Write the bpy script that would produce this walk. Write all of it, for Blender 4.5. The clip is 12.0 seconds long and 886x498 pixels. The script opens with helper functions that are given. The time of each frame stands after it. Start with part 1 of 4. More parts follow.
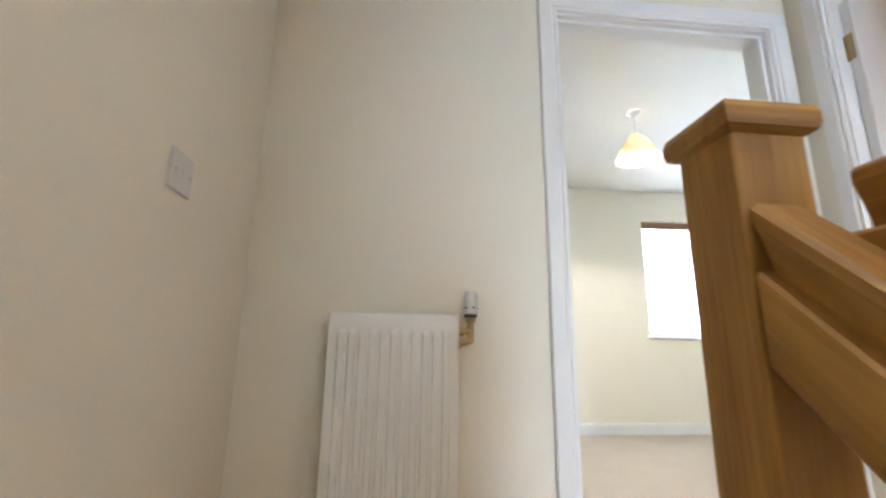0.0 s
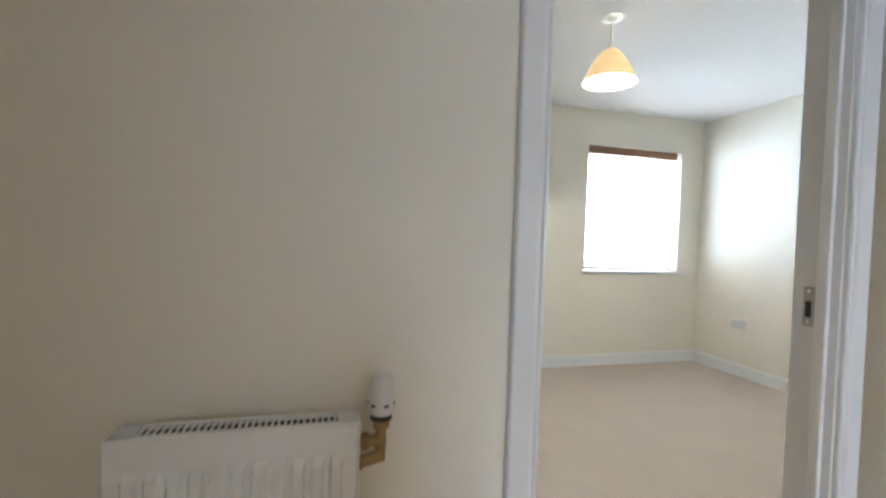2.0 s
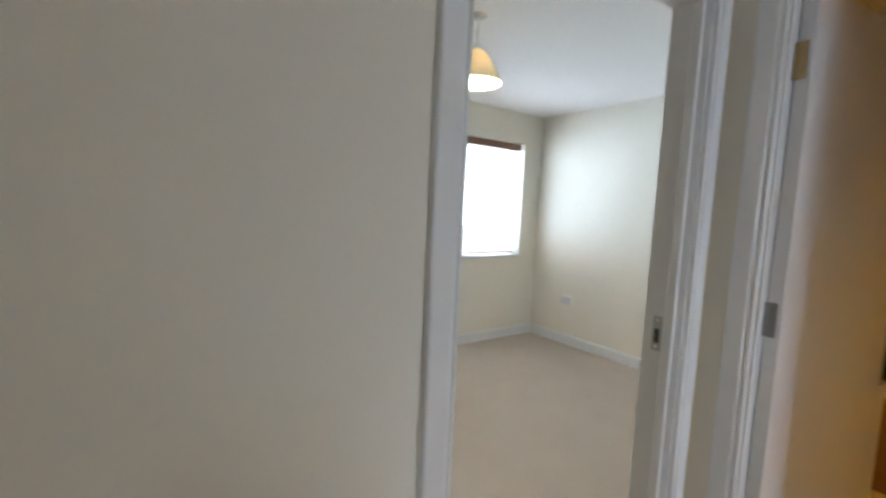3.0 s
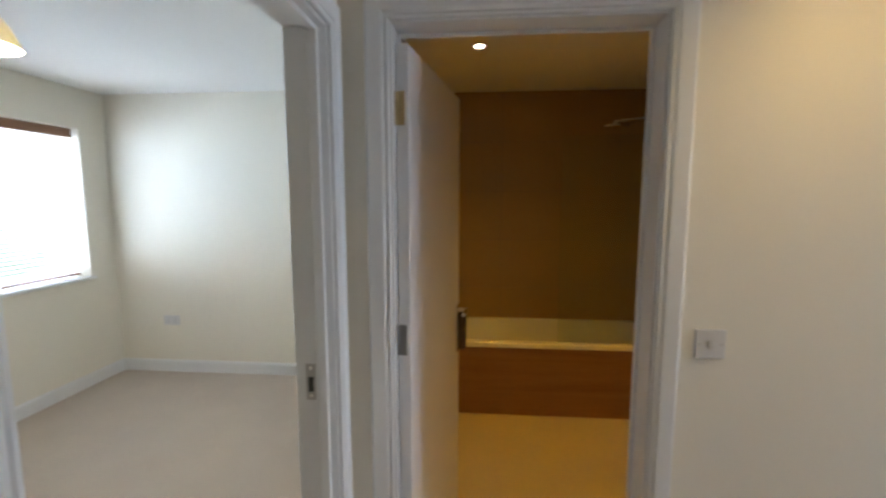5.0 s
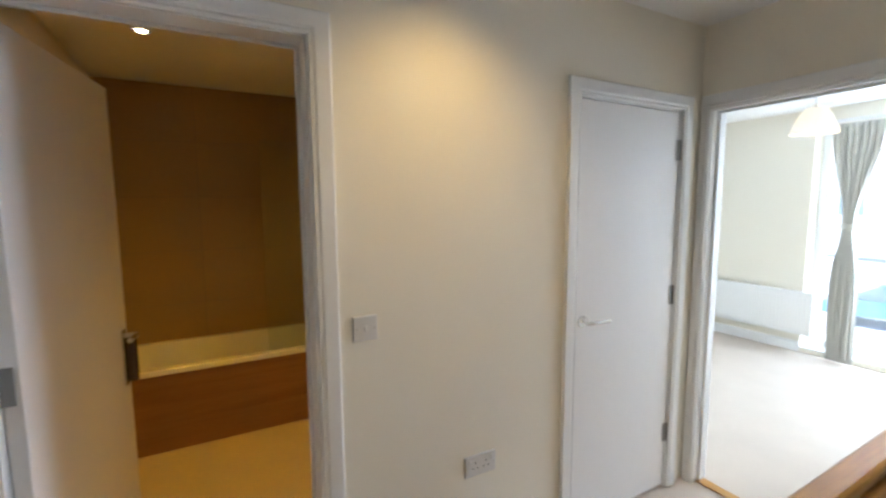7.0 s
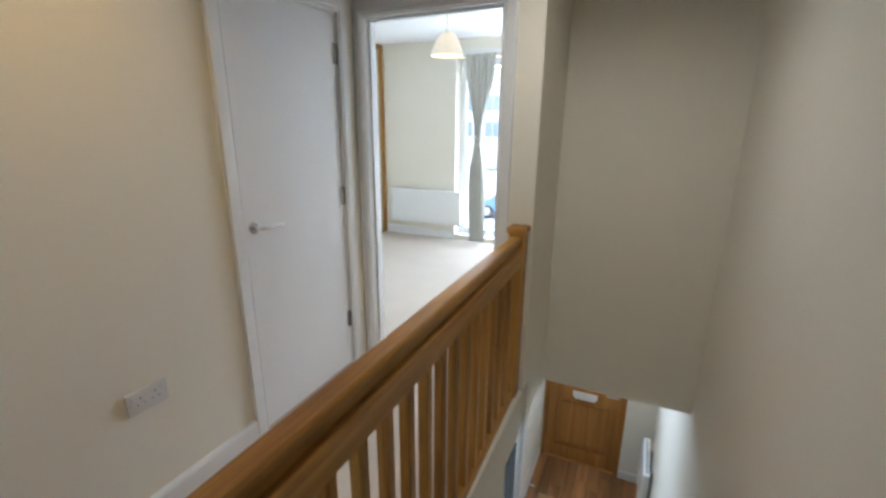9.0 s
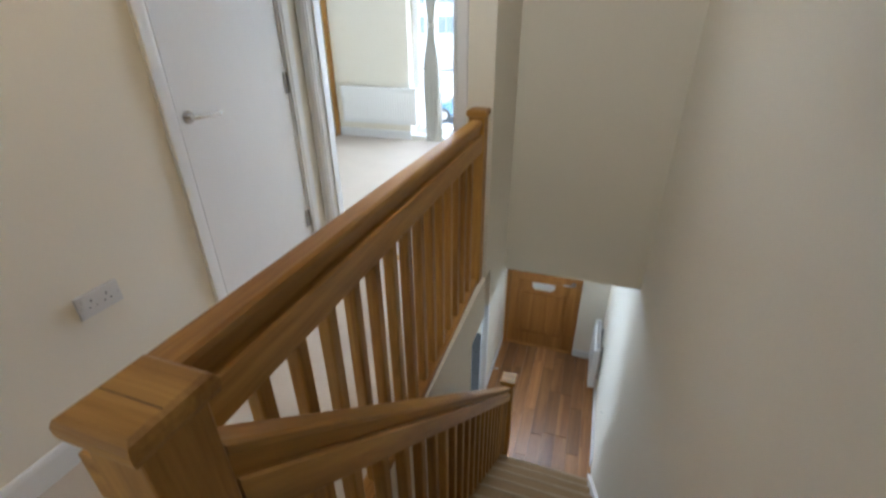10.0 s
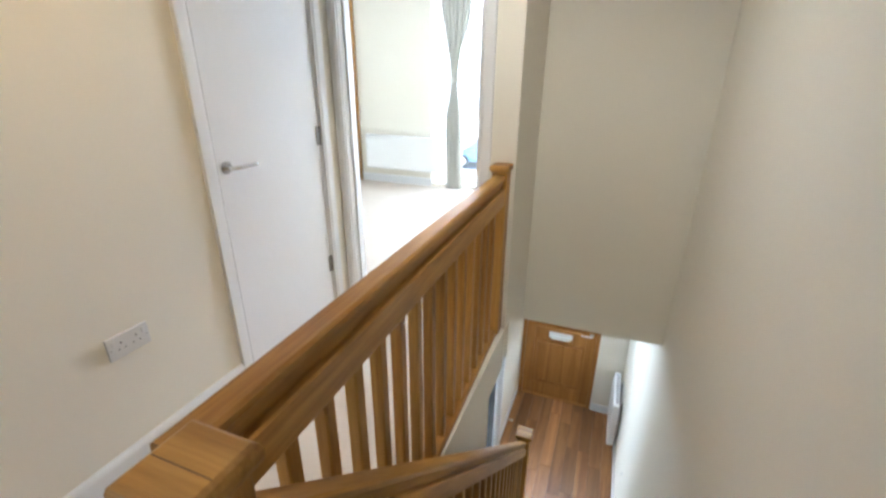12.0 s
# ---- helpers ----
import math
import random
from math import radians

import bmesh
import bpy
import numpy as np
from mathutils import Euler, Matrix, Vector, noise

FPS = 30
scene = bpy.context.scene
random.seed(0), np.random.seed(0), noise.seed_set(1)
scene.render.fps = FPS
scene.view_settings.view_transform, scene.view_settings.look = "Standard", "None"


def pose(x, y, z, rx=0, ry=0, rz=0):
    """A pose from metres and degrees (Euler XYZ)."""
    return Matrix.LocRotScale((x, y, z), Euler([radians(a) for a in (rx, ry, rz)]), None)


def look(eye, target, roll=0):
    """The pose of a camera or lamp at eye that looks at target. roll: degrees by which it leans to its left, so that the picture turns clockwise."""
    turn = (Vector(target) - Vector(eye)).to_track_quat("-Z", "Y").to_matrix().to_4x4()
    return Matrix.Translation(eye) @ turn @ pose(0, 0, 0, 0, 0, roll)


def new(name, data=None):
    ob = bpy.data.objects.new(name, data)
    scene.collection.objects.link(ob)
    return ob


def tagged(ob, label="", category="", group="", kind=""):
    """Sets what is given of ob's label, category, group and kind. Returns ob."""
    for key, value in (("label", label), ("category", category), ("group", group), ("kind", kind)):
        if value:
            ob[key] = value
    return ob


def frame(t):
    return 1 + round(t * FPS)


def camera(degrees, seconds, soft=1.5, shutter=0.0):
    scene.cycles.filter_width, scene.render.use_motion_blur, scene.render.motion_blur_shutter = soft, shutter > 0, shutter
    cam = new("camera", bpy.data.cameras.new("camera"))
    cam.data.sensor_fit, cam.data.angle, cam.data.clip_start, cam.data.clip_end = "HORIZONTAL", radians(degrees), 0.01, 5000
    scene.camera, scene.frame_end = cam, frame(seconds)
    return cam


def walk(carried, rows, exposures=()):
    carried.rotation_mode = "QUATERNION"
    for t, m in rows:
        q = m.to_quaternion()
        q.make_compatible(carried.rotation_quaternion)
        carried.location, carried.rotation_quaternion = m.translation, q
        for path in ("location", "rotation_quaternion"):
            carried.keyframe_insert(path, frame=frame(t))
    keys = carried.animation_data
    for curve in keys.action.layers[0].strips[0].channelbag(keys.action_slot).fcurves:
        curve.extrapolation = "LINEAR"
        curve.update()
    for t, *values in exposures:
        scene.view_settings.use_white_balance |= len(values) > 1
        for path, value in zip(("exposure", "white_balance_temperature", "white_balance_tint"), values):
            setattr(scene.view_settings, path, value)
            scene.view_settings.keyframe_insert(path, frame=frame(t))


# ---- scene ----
cam = camera(91.0, 12.0, 2.5, 0.4)
PATH = [
    (0, (-1.497, -1.362, 0.761), (-1.316, 0.579, 1.207), 0.8),
    (0.5, (-1.484, -1.214, 0.875), (-1.305, 0.744, 1.243), 0.3),
    (1, (-1.487, -1.062, 0.994), (-1.15, 0.902, 1.167), 2.3),
    (1.5, (-1.43, -0.949, 1.045), (-0.969, 0.997, 1.073), 1.6),
    (2, (-1.391, -0.82, 1.171), (-0.873, 1.111, 1.119), 1.9),
    (2.5, (-1.453, -0.725, 1.277), (-0.67, 1.111, 1.148), 2.8),
    (4.3, (-1.267, -0.373, 1.536), (0.607, 0.275, 1.277), 0.2),
    (4.5, (-1.25, -0.36, 1.538), (0.669, 0.138, 1.28), 0.1),
    (5, (-1.283, -0.412, 1.548), (0.696, -0.244, 1.316), -0.0),
    (5.5, (-1.35, -0.447, 1.527), (0.633, -0.632, 1.345), -0.1),
    (6, (-1.366, -0.544, 1.545), (0.577, -0.979, 1.354), -0.2),
    (6.5, (-1.367, -0.588, 1.54), (0.494, -1.296, 1.352), -0.4),
    (7, (-1.386, -0.627, 1.55), (0.361, -1.576, 1.336), -0.4),
    (7.5, (-1.425, -0.704, 1.514), (0.189, -1.87, 1.326), -0.5),
    (7.7, (-1.411, -0.716, 1.541), (0.109, -1.997, 1.316), -0.1),
    (9.3, (-1.547, -0.752, 1.422), (-0.842, -2.512, 0.788), 0.5),
    (9.5, (-1.546, -0.749, 1.404), (-0.881, -2.498, 0.7), 0.5),
    (10, (-1.53, -0.752, 1.337), (-0.946, -2.425, 0.411), -0.5),
    (10.5, (-1.524, -0.748, 1.296), (-0.997, -2.318, 0.174), -1.3),
    (11, (-1.518, -0.739, 1.298), (-0.996, -2.311, 0.176), -1.2),
    (11.5, (-1.501, -0.737, 1.328), (-0.926, -2.402, 0.382), -0.7),
    (12, (-1.501, -0.738, 1.385), (-0.827, -2.464, 0.633), 0.4),
]
walk(cam, [(t, look(eye, target, roll)) for t, eye, target, roll in PATH],
     [(0.0, 2.8, 5650, 10), (0.5, 2.65, 5650, 10), (1.0, 2.5, 5650, 10), (1.5, 2.25, 5650, 10), (2.0, 2.1, 5650, 10), (2.5, 1.9, 5650, 10), (4.5, 1.65, 5650, 10), (5.5, 1.95, 5650, 10), (6.5, 2.05, 5650, 10), (7.5, 2.05, 5650, 10), (9.3, 1.6, 5650, 10), (9.9, 1.7, 5650, 10), (10.5, 2.3, 5650, 10), (11.0, 2.52, 5650, 10), (11.5, 2.48, 5650, 10), (12.0, 2.4, 5650, 10)])

# ---- world, sun and large lights ----
world = bpy.data.worlds.new("world")
scene.world = world
world.use_nodes = True
sky = world.node_tree.nodes.new("ShaderNodeTexSky")
sky.sky_type, sky.sun_disc = "NISHITA", False
sky.sun_elevation, sky.sun_rotation = radians(43.7), radians(107)
world.node_tree.nodes["Background"].inputs["Strength"].default_value = 0.15
world.node_tree.links.new(sky.outputs["Color"], world.node_tree.nodes["Background"].inputs["Color"])


def lamp(name, kind, m, power, colour, size=0.1, size_y=None, spot=60, blend=0.5):
    data = bpy.data.lights.new(name, kind)
    data.energy, data.color = power, colour
    if kind == "AREA":
        data.shape, data.size, data.size_y = "RECTANGLE", size, size_y or size
    elif kind == "SUN":
        data.angle = radians(size)
    else:
        data.shadow_soft_size = size
        if kind == "SPOT":
            data.spot_size, data.spot_blend = radians(spot), blend
    ob = new(name, data)
    ob.matrix_world = m
    return ob


DAY, WARM, TUNGSTEN, SOFT = (0.78, 0.895, 1.0), (1.0, 0.64, 0.22), (1.0, 0.50, 0.03), (1.0, 0.90, 0.72)
lamp("sun", "SUN", look((8, -2.5, 8), (0, 0, 0)), 4.5, (1.0, 0.95, 0.88), 0.5)
lamp("sky_light_bedroom_window", "AREA", look((1.4935, 2.962, 1.48), (1.4935, 0, 1.48)), 15, DAY, 1.03, 1.13)
lamp("sky_light_patio_window", "AREA", look((-0.45, -6.0, 1.15), (-0.3, 0, 0.7)), 28, DAY, 1.9, 2.0)
# added fill inside the closed kitchen; its window is unseen and not built
lamp("hall_fill_kitchen", "AREA", look((1.45, -4.2, -1.2), (-1.9, -3.9, -1.6)), 15, DAY, 1.2, 1.1)
# added fill above the solid front door, lights hall and nosings
lamp("hall_fill_door", "AREA", look((-1.2, -5.42, -0.45), (-1.5, -2.2, -1.0)), 5.5, DAY, 0.8, 0.2)
lamp("bathroom_spot_light", "SPOT", look((1.29, -0.40, 2.39), (1.29, -0.40, 0)), 9.5, TUNGSTEN, 0.03, spot=112, blend=0.8)
# added fill with no fitting, lightens the bathroom floor
lamp("bathroom_fill", "SPOT", look((0.95, -1.42, 2.39), (0.95, -1.42, 0)), 9.5, TUNGSTEN, 0.03, spot=112, blend=0.8)
lamp("landing_spot_light", "SPOT", look((-0.42, -1.36, 2.40), (-0.14, -1.36, 0)), 6.2, WARM, 0.05, spot=125, blend=0.9)
# two added fill lamps without fittings, to brighten stairwell walls and treads
lamp("stairwell_fill", "SPOT", look((-1.25, -1.45, 2.40), (-1.25, -1.45, 0)), 3.0, SOFT, 0.06, spot=155, blend=0.8)
lamp("stairwell_fill_rear", "SPOT", look((-1.15, -2.25, 2.40), (-1.50, -3.40, -0.7)), 11, (1.0, 0.90, 0.74), 0.06, spot=115, blend=0.9)
lamp("bedroom_bulb", "POINT", pose(0.105, 1.31, 2.125), 19.0, SOFT, 0.03)
lamp("back_bedroom_bulb", "POINT", pose(0.03, -4.2, 2.04), 0.6, WARM, 0.04)


# ---- materials ----
def mat(name, colour, rough=0.6, metal=0.0, grain=0.04, scale=60.0, stain=0.05, stain_scale=1.2, bump=0.1, bump_scale=None,
        stretch=(1, 1, 1), per_object=0.0, coat=0.0):
    """A paint, cloth or metal: two scales of mottling, and a fine relief."""
    m = bpy.data.materials.new(name)
    m.use_nodes = True
    n, l = m.node_tree.nodes, m.node_tree.links
    b = n["Principled BSDF"]
    b.inputs["Metallic"].default_value = metal
    b.inputs["Coat Weight"].default_value = coat
    co = n.new("ShaderNodeTexCoord")
    mp = n.new("ShaderNodeMapping")
    mp.inputs["Scale"].default_value = stretch
    l.new(co.outputs["Object"], mp.inputs["Vector"])
    fine, big = n.new("ShaderNodeTexNoise"), n.new("ShaderNodeTexNoise")
    for tex, s, d in ((fine, scale, 4), (big, stain_scale, 3)):
        tex.inputs["Scale"].default_value, tex.inputs["Detail"].default_value = s, d
        l.new(mp.outputs["Vector"], tex.inputs["Vector"])
    total = n.new("ShaderNodeMath")
    total.operation = "MULTIPLY_ADD"
    l.new(fine.outputs["Fac"], total.inputs[0])
    total.inputs[1].default_value = 2 * grain
    lift = n.new("ShaderNodeMath")
    lift.operation = "MULTIPLY_ADD"
    l.new(big.outputs["Fac"], lift.inputs[0])
    lift.inputs[1].default_value, lift.inputs[2].default_value = 2 * stain, 1 - grain - stain
    l.new(lift.outputs[0], total.inputs[2])
    value = total.outputs[0]
    if per_object:
        info = n.new("ShaderNodeObjectInfo")
        extra = n.new("ShaderNodeMath")
        extra.operation = "MULTIPLY_ADD"
        l.new(info.outputs["Random"], extra.inputs[0])
        extra.inputs[1].default_value = per_object
        l.new(value, extra.inputs[2])
        value = extra.outputs[0]
    hsv = n.new("ShaderNodeHueSaturation")
    hsv.inputs["Color"].default_value = (*colour, 1)
    l.new(value, hsv.inputs["Value"])
    l.new(hsv.outputs["Color"], b.inputs["Base Color"])
    rr = n.new("ShaderNodeMath")
    rr.operation = "MULTIPLY_ADD"
    l.new(big.outputs["Fac"], rr.inputs[0])
    rr.inputs[1].default_value, rr.inputs[2].default_value = 0.12, rough - 0.06
    l.new(rr.outputs[0], b.inputs["Roughness"])
    if bump:
        relief = fine
        if bump_scale:
            relief = n.new("ShaderNodeTexNoise")
            relief.inputs["Scale"].default_value, relief.inputs["Detail"].default_value = bump_scale, 2
            l.new(mp.outputs["Vector"], relief.inputs["Vector"])
        bp = n.new("ShaderNodeBump")
        bp.inputs["Strength"].default_value, bp.inputs["Distance"].default_value = bump, 0.004
        l.new(relief.outputs["Fac"], bp.inputs["Height"])
        l.new(bp.outputs["Normal"], b.inputs["Normal"])
    return m


def wood(name, light, dark, axis="Z", rough=0.48, ring=9.0, per_object=0.0, tilt=0.0):
    """Wood with long grain along one axis of the object."""
    m = bpy.data.materials.new(name)
    m.use_nodes = True
    n, l = m.node_tree.nodes, m.node_tree.links
    b = n["Principled BSDF"]
    co, mp = n.new("ShaderNodeTexCoord"), n.new("ShaderNodeMapping")
    mp.inputs["Scale"].default_value = {"X": (0.06, 1, 1), "Y": (1, 0.06, 1), "Z": (1, 1, 0.06)}[axis]
    info = n.new("ShaderNodeObjectInfo")
    turn = n.new("ShaderNodeVectorRotate")
    turn.rotation_type = "X_AXIS"
    turn.inputs["Angle"].default_value = tilt
    l.new(co.outputs["Object"], turn.inputs["Vector"])
    l.new(turn.outputs["Vector"], mp.inputs["Vector"])
    shift = n.new("ShaderNodeVectorMath")
    shift.operation = "MULTIPLY_ADD"
    l.new(info.outputs["Random"], shift.inputs[0])
    shift.inputs[1].default_value = (7.0, 5.0, 3.0)
    l.new(mp.outputs["Vector"], shift.inputs[2])
    wide, fine = n.new("ShaderNodeTexNoise"), n.new("ShaderNodeTexNoise")
    for tex, s, d, w in ((wide, ring, 3, 1.2), (fine, 140.0, 4, 0.2)):
        tex.inputs["Scale"].default_value, tex.inputs["Detail"].default_value, tex.inputs["Distortion"].default_value = s, d, w
        l.new(shift.outputs[0], tex.inputs["Vector"])
    add = n.new("ShaderNodeMath")
    add.operation = "MULTIPLY_ADD"
    l.new(fine.outputs["Fac"], add.inputs[0])
    add.inputs[1].default_value = 0.45
    l.new(wide.outputs["Fac"], add.inputs[2])
    ramp = n.new("ShaderNodeValToRGB")
    ramp.color_ramp.elements[0].position, ramp.color_ramp.elements[1].position = 0.48, 0.93
    ramp.color_ramp.elements[0].color, ramp.color_ramp.elements[1].color = (*light, 1), (*dark, 1)
    l.new(add.outputs[0], ramp.inputs["Fac"])
    hsv = n.new("ShaderNodeHueSaturation")
    l.new(ramp.outputs["Color"], hsv.inputs["Color"])
    vary = n.new("ShaderNodeMath")
    vary.operation = "MULTIPLY_ADD"
    l.new(info.outputs["Random"], vary.inputs[0])
    vary.inputs[1].default_value, vary.inputs[2].default_value = per_object, 1 - per_object / 2
    l.new(vary.outputs[0], hsv.inputs["Value"])
    l.new(hsv.outputs["Color"], b.inputs["Base Color"])
    b.inputs["Roughness"].default_value = rough
    bp = n.new("ShaderNodeBump")
    bp.inputs["Strength"].default_value, bp.inputs["Distance"].default_value = 0.15, 0.002
    l.new(fine.outputs["Fac"], bp.inputs["Height"])
    l.new(bp.outputs["Normal"], b.inputs["Normal"])
    return m


def glow(name, colour, strength):
    m = bpy.data.materials.new(name)
    m.use_nodes = True
    b = m.node_tree.nodes["Principled BSDF"]
    b.inputs["Base Color"].default_value = (*colour, 1)
    b.inputs["Emission Color"].default_value = (*colour, 1)
    b.inputs["Emission Strength"].default_value = strength
    return m


def clear(name, tint=(1, 1, 1), rough=0.0, alpha=0.12):
    """Thin glass: mostly a clear pass, with a film of gloss."""
    m = bpy.data.materials.new(name)
    m.use_nodes = True
    n, l = m.node_tree.nodes, m.node_tree.links
    tr, gl, mx, fr = (n.new(k) for k in ("ShaderNodeBsdfTransparent", "ShaderNodeBsdfGlossy", "ShaderNodeMixShader", "ShaderNodeFresnel"))
    tr.inputs["Color"].default_value = (*tint, 1)
    gl.inputs["Roughness"].default_value = rough
    fr.inputs["IOR"].default_value = 1.45
    l.new(fr.outputs["Fac"], mx.inputs["Fac"])
    l.new(tr.outputs[0], mx.inputs[1])
    l.new(gl.outputs[0], mx.inputs[2])
    l.new(mx.outputs[0], n["Material Output"].inputs["Surface"])
    return m


CREAM = mat("cream_emulsion", (0.80, 0.757, 0.655), 0.75, grain=0.015, scale=90, stain=0.03, bump=0.12, bump_scale=220)
CEIL = mat("white_ceiling_emulsion", (0.80, 0.79, 0.77), 0.8, grain=0.02, scale=40, stain=0.02, bump=0.2, bump_scale=150)
WHITE = mat("white_gloss_paint", (0.78, 0.78, 0.78), 0.35, grain=0.012, scale=50, stain=0.02, bump=0.06, bump_scale=90)
SATIN = mat("white_door_paint", (0.78, 0.77, 0.77), 0.42, grain=0.015, scale=30, stain=0.02, bump=0.08, bump_scale=200, stretch=(1, 1, 0.2))
ENAMEL = mat("white_enamel", (0.80, 0.80, 0.79), 0.28, grain=0.006, stain=0.015, bump=0.03, bump_scale=120)
PLASTIC = mat("white_plastic", (0.66, 0.65, 0.64), 0.3, grain=0.006, stain=0.01, bump=0.0)
DARK = mat("dark_slot", (0.02, 0.02, 0.02), 0.6, grain=0.1, bump=0.0)
CARPET = mat("beige_carpet", (0.54, 0.465, 0.385), 0.95, grain=0.16, scale=260, stain=0.08, stain_scale=3.5, bump=0.9, bump_scale=320)
# lighter copy of the stair carpet: the light caught by the nosings, as colour
HIGHLIGHT_CARPET = mat("highlight_stair_carpet", (0.45, 0.34, 0.22), 0.95, grain=0.2, scale=200, stain=0.15, stain_scale=9, bump=0.9, bump_scale=320)
STAIR_CARPET = mat("brown_stair_carpet", (0.33, 0.215, 0.105), 0.95, grain=0.16, scale=260, stain=0.07, stain_scale=4, bump=0.9, bump_scale=320)
OAK = wood("oak_upright", (0.49, 0.268, 0.058), (0.24, 0.104, 0.015), "Z", per_object=0.25)
OAK_Y = wood("oak_lengthways", (0.49, 0.268, 0.058), (0.24, 0.104, 0.015), "Y", per_object=0.15)
OAK_STAIR = wood("oak_along_the_stair", (0.49, 0.268, 0.058), (0.24, 0.104, 0.015), "Y", per_object=0.15, tilt=-math.atan(0.905))
OAK_X = wood("oak_crossways", (0.49, 0.268, 0.058), (0.24, 0.104, 0.015), "X", per_object=0.15)
JOINT = mat("dark_glue_line", (0.10, 0.05, 0.02), 0.6, grain=0.2, scale=80, bump=0.0)
DOOR_OAK = wood("front_door_oak", (0.47, 0.225, 0.055), (0.29, 0.12, 0.024), "Z", per_object=0.1)
LAMINATE = wood("laminate_plank", (0.38, 0.18, 0.065), (0.17, 0.07, 0.022), "Y", 0.34, 7, per_object=0.75)
TILE = mat("dark_floor_tile", (0.035, 0.035, 0.038), 0.5, grain=0.1, scale=30, stain=0.15, bump=0.1, per_object=0.2)
GROUT = mat("grout", (0.10, 0.10, 0.10), 0.9, grain=0.1)
CHROME = mat("chrome", (0.75, 0.75, 0.75), 0.16, 1.0, grain=0.02, bump=0.0)
STEEL = mat("satin_steel", (0.50, 0.48, 0.46), 0.36, 1.0, grain=0.05, scale=120, bump=0.05)
DARK_METAL = mat("dark_metal", (0.10, 0.07, 0.05), 0.25, 0.8, grain=0.05, bump=0.0)
HINGE = mat("dull_steel_hinge", (0.24, 0.23, 0.22), 0.45, 0.9, grain=0.06, bump=0.0)
BRASS = mat("worn_brass", (0.40, 0.29, 0.14), 0.3, 1.0, grain=0.08, scale=90, bump=0.05)
BATH_WALL = mat("brown_bathroom_tile", (0.34, 0.22, 0.085), 0.3, grain=0.05, scale=25, stain=0.12, stain_scale=2.0, bump=0.03)
BATH_JOINT = mat("bathroom_grout", (0.22, 0.16, 0.10), 0.8, grain=0.05)
BATH_FLOOR = mat("beige_bathroom_floor", (0.60, 0.50, 0.36), 0.4, grain=0.05, scale=30, stain=0.08, stain_scale=2.5, bump=0.04)
PANEL = wood("bath_panel_wood", (0.33, 0.16, 0.06), (0.24, 0.11, 0.04), "Y", 0.35)
ACRYLIC = mat("bath_acrylic", (0.78, 0.76, 0.70), 0.15, grain=0.005, stain=0.01, bump=0.0, coat=0.4)
BLIND = wood("brown_blind_rail", (0.30, 0.16, 0.09), (0.20, 0.10, 0.05), "X", 0.5)
SLAT = mat("cream_blind_slat", (0.75, 0.70, 0.66), 0.5, grain=0.03, bump=0.0)
CURTAIN = mat("grey_curtain_cloth", (0.58, 0.565, 0.51), 0.9, grain=0.08, scale=300, stain=0.05, bump=0.3, bump_scale=500)
PAPER = mat("white_paper", (0.75, 0.75, 0.74), 0.7, grain=0.02, bump=0.0)
GLASS, SCREEN_GLASS = clear("window_glass"), clear("shower_glass", (0.93, 0.96, 0.93))
SPOT_FACE = glow("spot_lamp_face", (1.0, 0.86, 0.6), 12)
BULB = glow("bulb", (1.0, 0.8, 0.5), 5)
BLUE_PAINT = mat("blue_car_paint", (0.16, 0.32, 0.46), 0.25, 0.3, grain=0.02, bump=0.0, coat=0.6)
RUBBER = mat("tyre_rubber", (0.03, 0.03, 0.03), 0.8, grain=0.1)
SMOKED = mat("dark_glazing", (0.20, 0.25, 0.28), 0.08, grain=0.02, bump=0.0)
# self-lit white for the added backdrops, so the window views burn out
BACKDROP_GLOW = glow("backdrop_glow", (0.93, 0.97, 1.0), 1.6)
LAWN = mat("lawn", (0.06, 0.10, 0.035), 0.9, grain=0.3, scale=12, stain=0.2, stain_scale=0.6, bump=0.4)
BRICK = mat("pale_render", (0.72, 0.68, 0.62), 0.85, grain=0.15, scale=20, stain=0.1, bump=0.3)
ROOF = mat("roof_tile", (0.42, 0.38, 0.36), 0.8, grain=0.2, scale=8, stain=0.1, bump=0.4)
PAVING = mat("grey_paving", (0.42, 0.41, 0.39), 0.9, grain=0.15, scale=15, stain=0.12, bump=0.3)
MIRROR = mat("mirror_silver", (0.85, 0.87, 0.87), 0.03, 1.0, grain=0.0, stain=0.0, bump=0.0)
MIRROR.node_tree.nodes["Principled BSDF"].inputs["Roughness"].default_value = 0.02


def shade_cloth(name, colour):
    m = bpy.data.materials.new(name)
    m.use_nodes = True
    n, l = m.node_tree.nodes, m.node_tree.links
    df, tl, mx, tx = (n.new(k) for k in ("ShaderNodeBsdfDiffuse", "ShaderNodeBsdfTranslucent", "ShaderNodeMixShader", "ShaderNodeTexNoise"))
    tx.inputs["Scale"].default_value = 60
    mixc = n.new("ShaderNodeHueSaturation")
    mixc.inputs["Color"].default_value = (*colour, 1)
    v = n.new("ShaderNodeMath")
    v.operation = "MULTIPLY_ADD"
    v.inputs[1].default_value, v.inputs[2].default_value = 0.2, 0.9
    l.new(tx.outputs["Fac"], v.inputs[0])
    l.new(v.outputs[0], mixc.inputs["Value"])
    for s in (df, tl):
        l.new(mixc.outputs["Color"], s.inputs["Color"])
    mx.inputs["Fac"].default_value = 0.28
    l.new(df.outputs[0], mx.inputs[1])
    l.new(tl.outputs[0], mx.inputs[2])
    l.new(mx.outputs[0], n["Material Output"].inputs["Surface"])
    return m


SHADE = shade_cloth("cream_shade_cloth", (0.86, 0.76, 0.56))
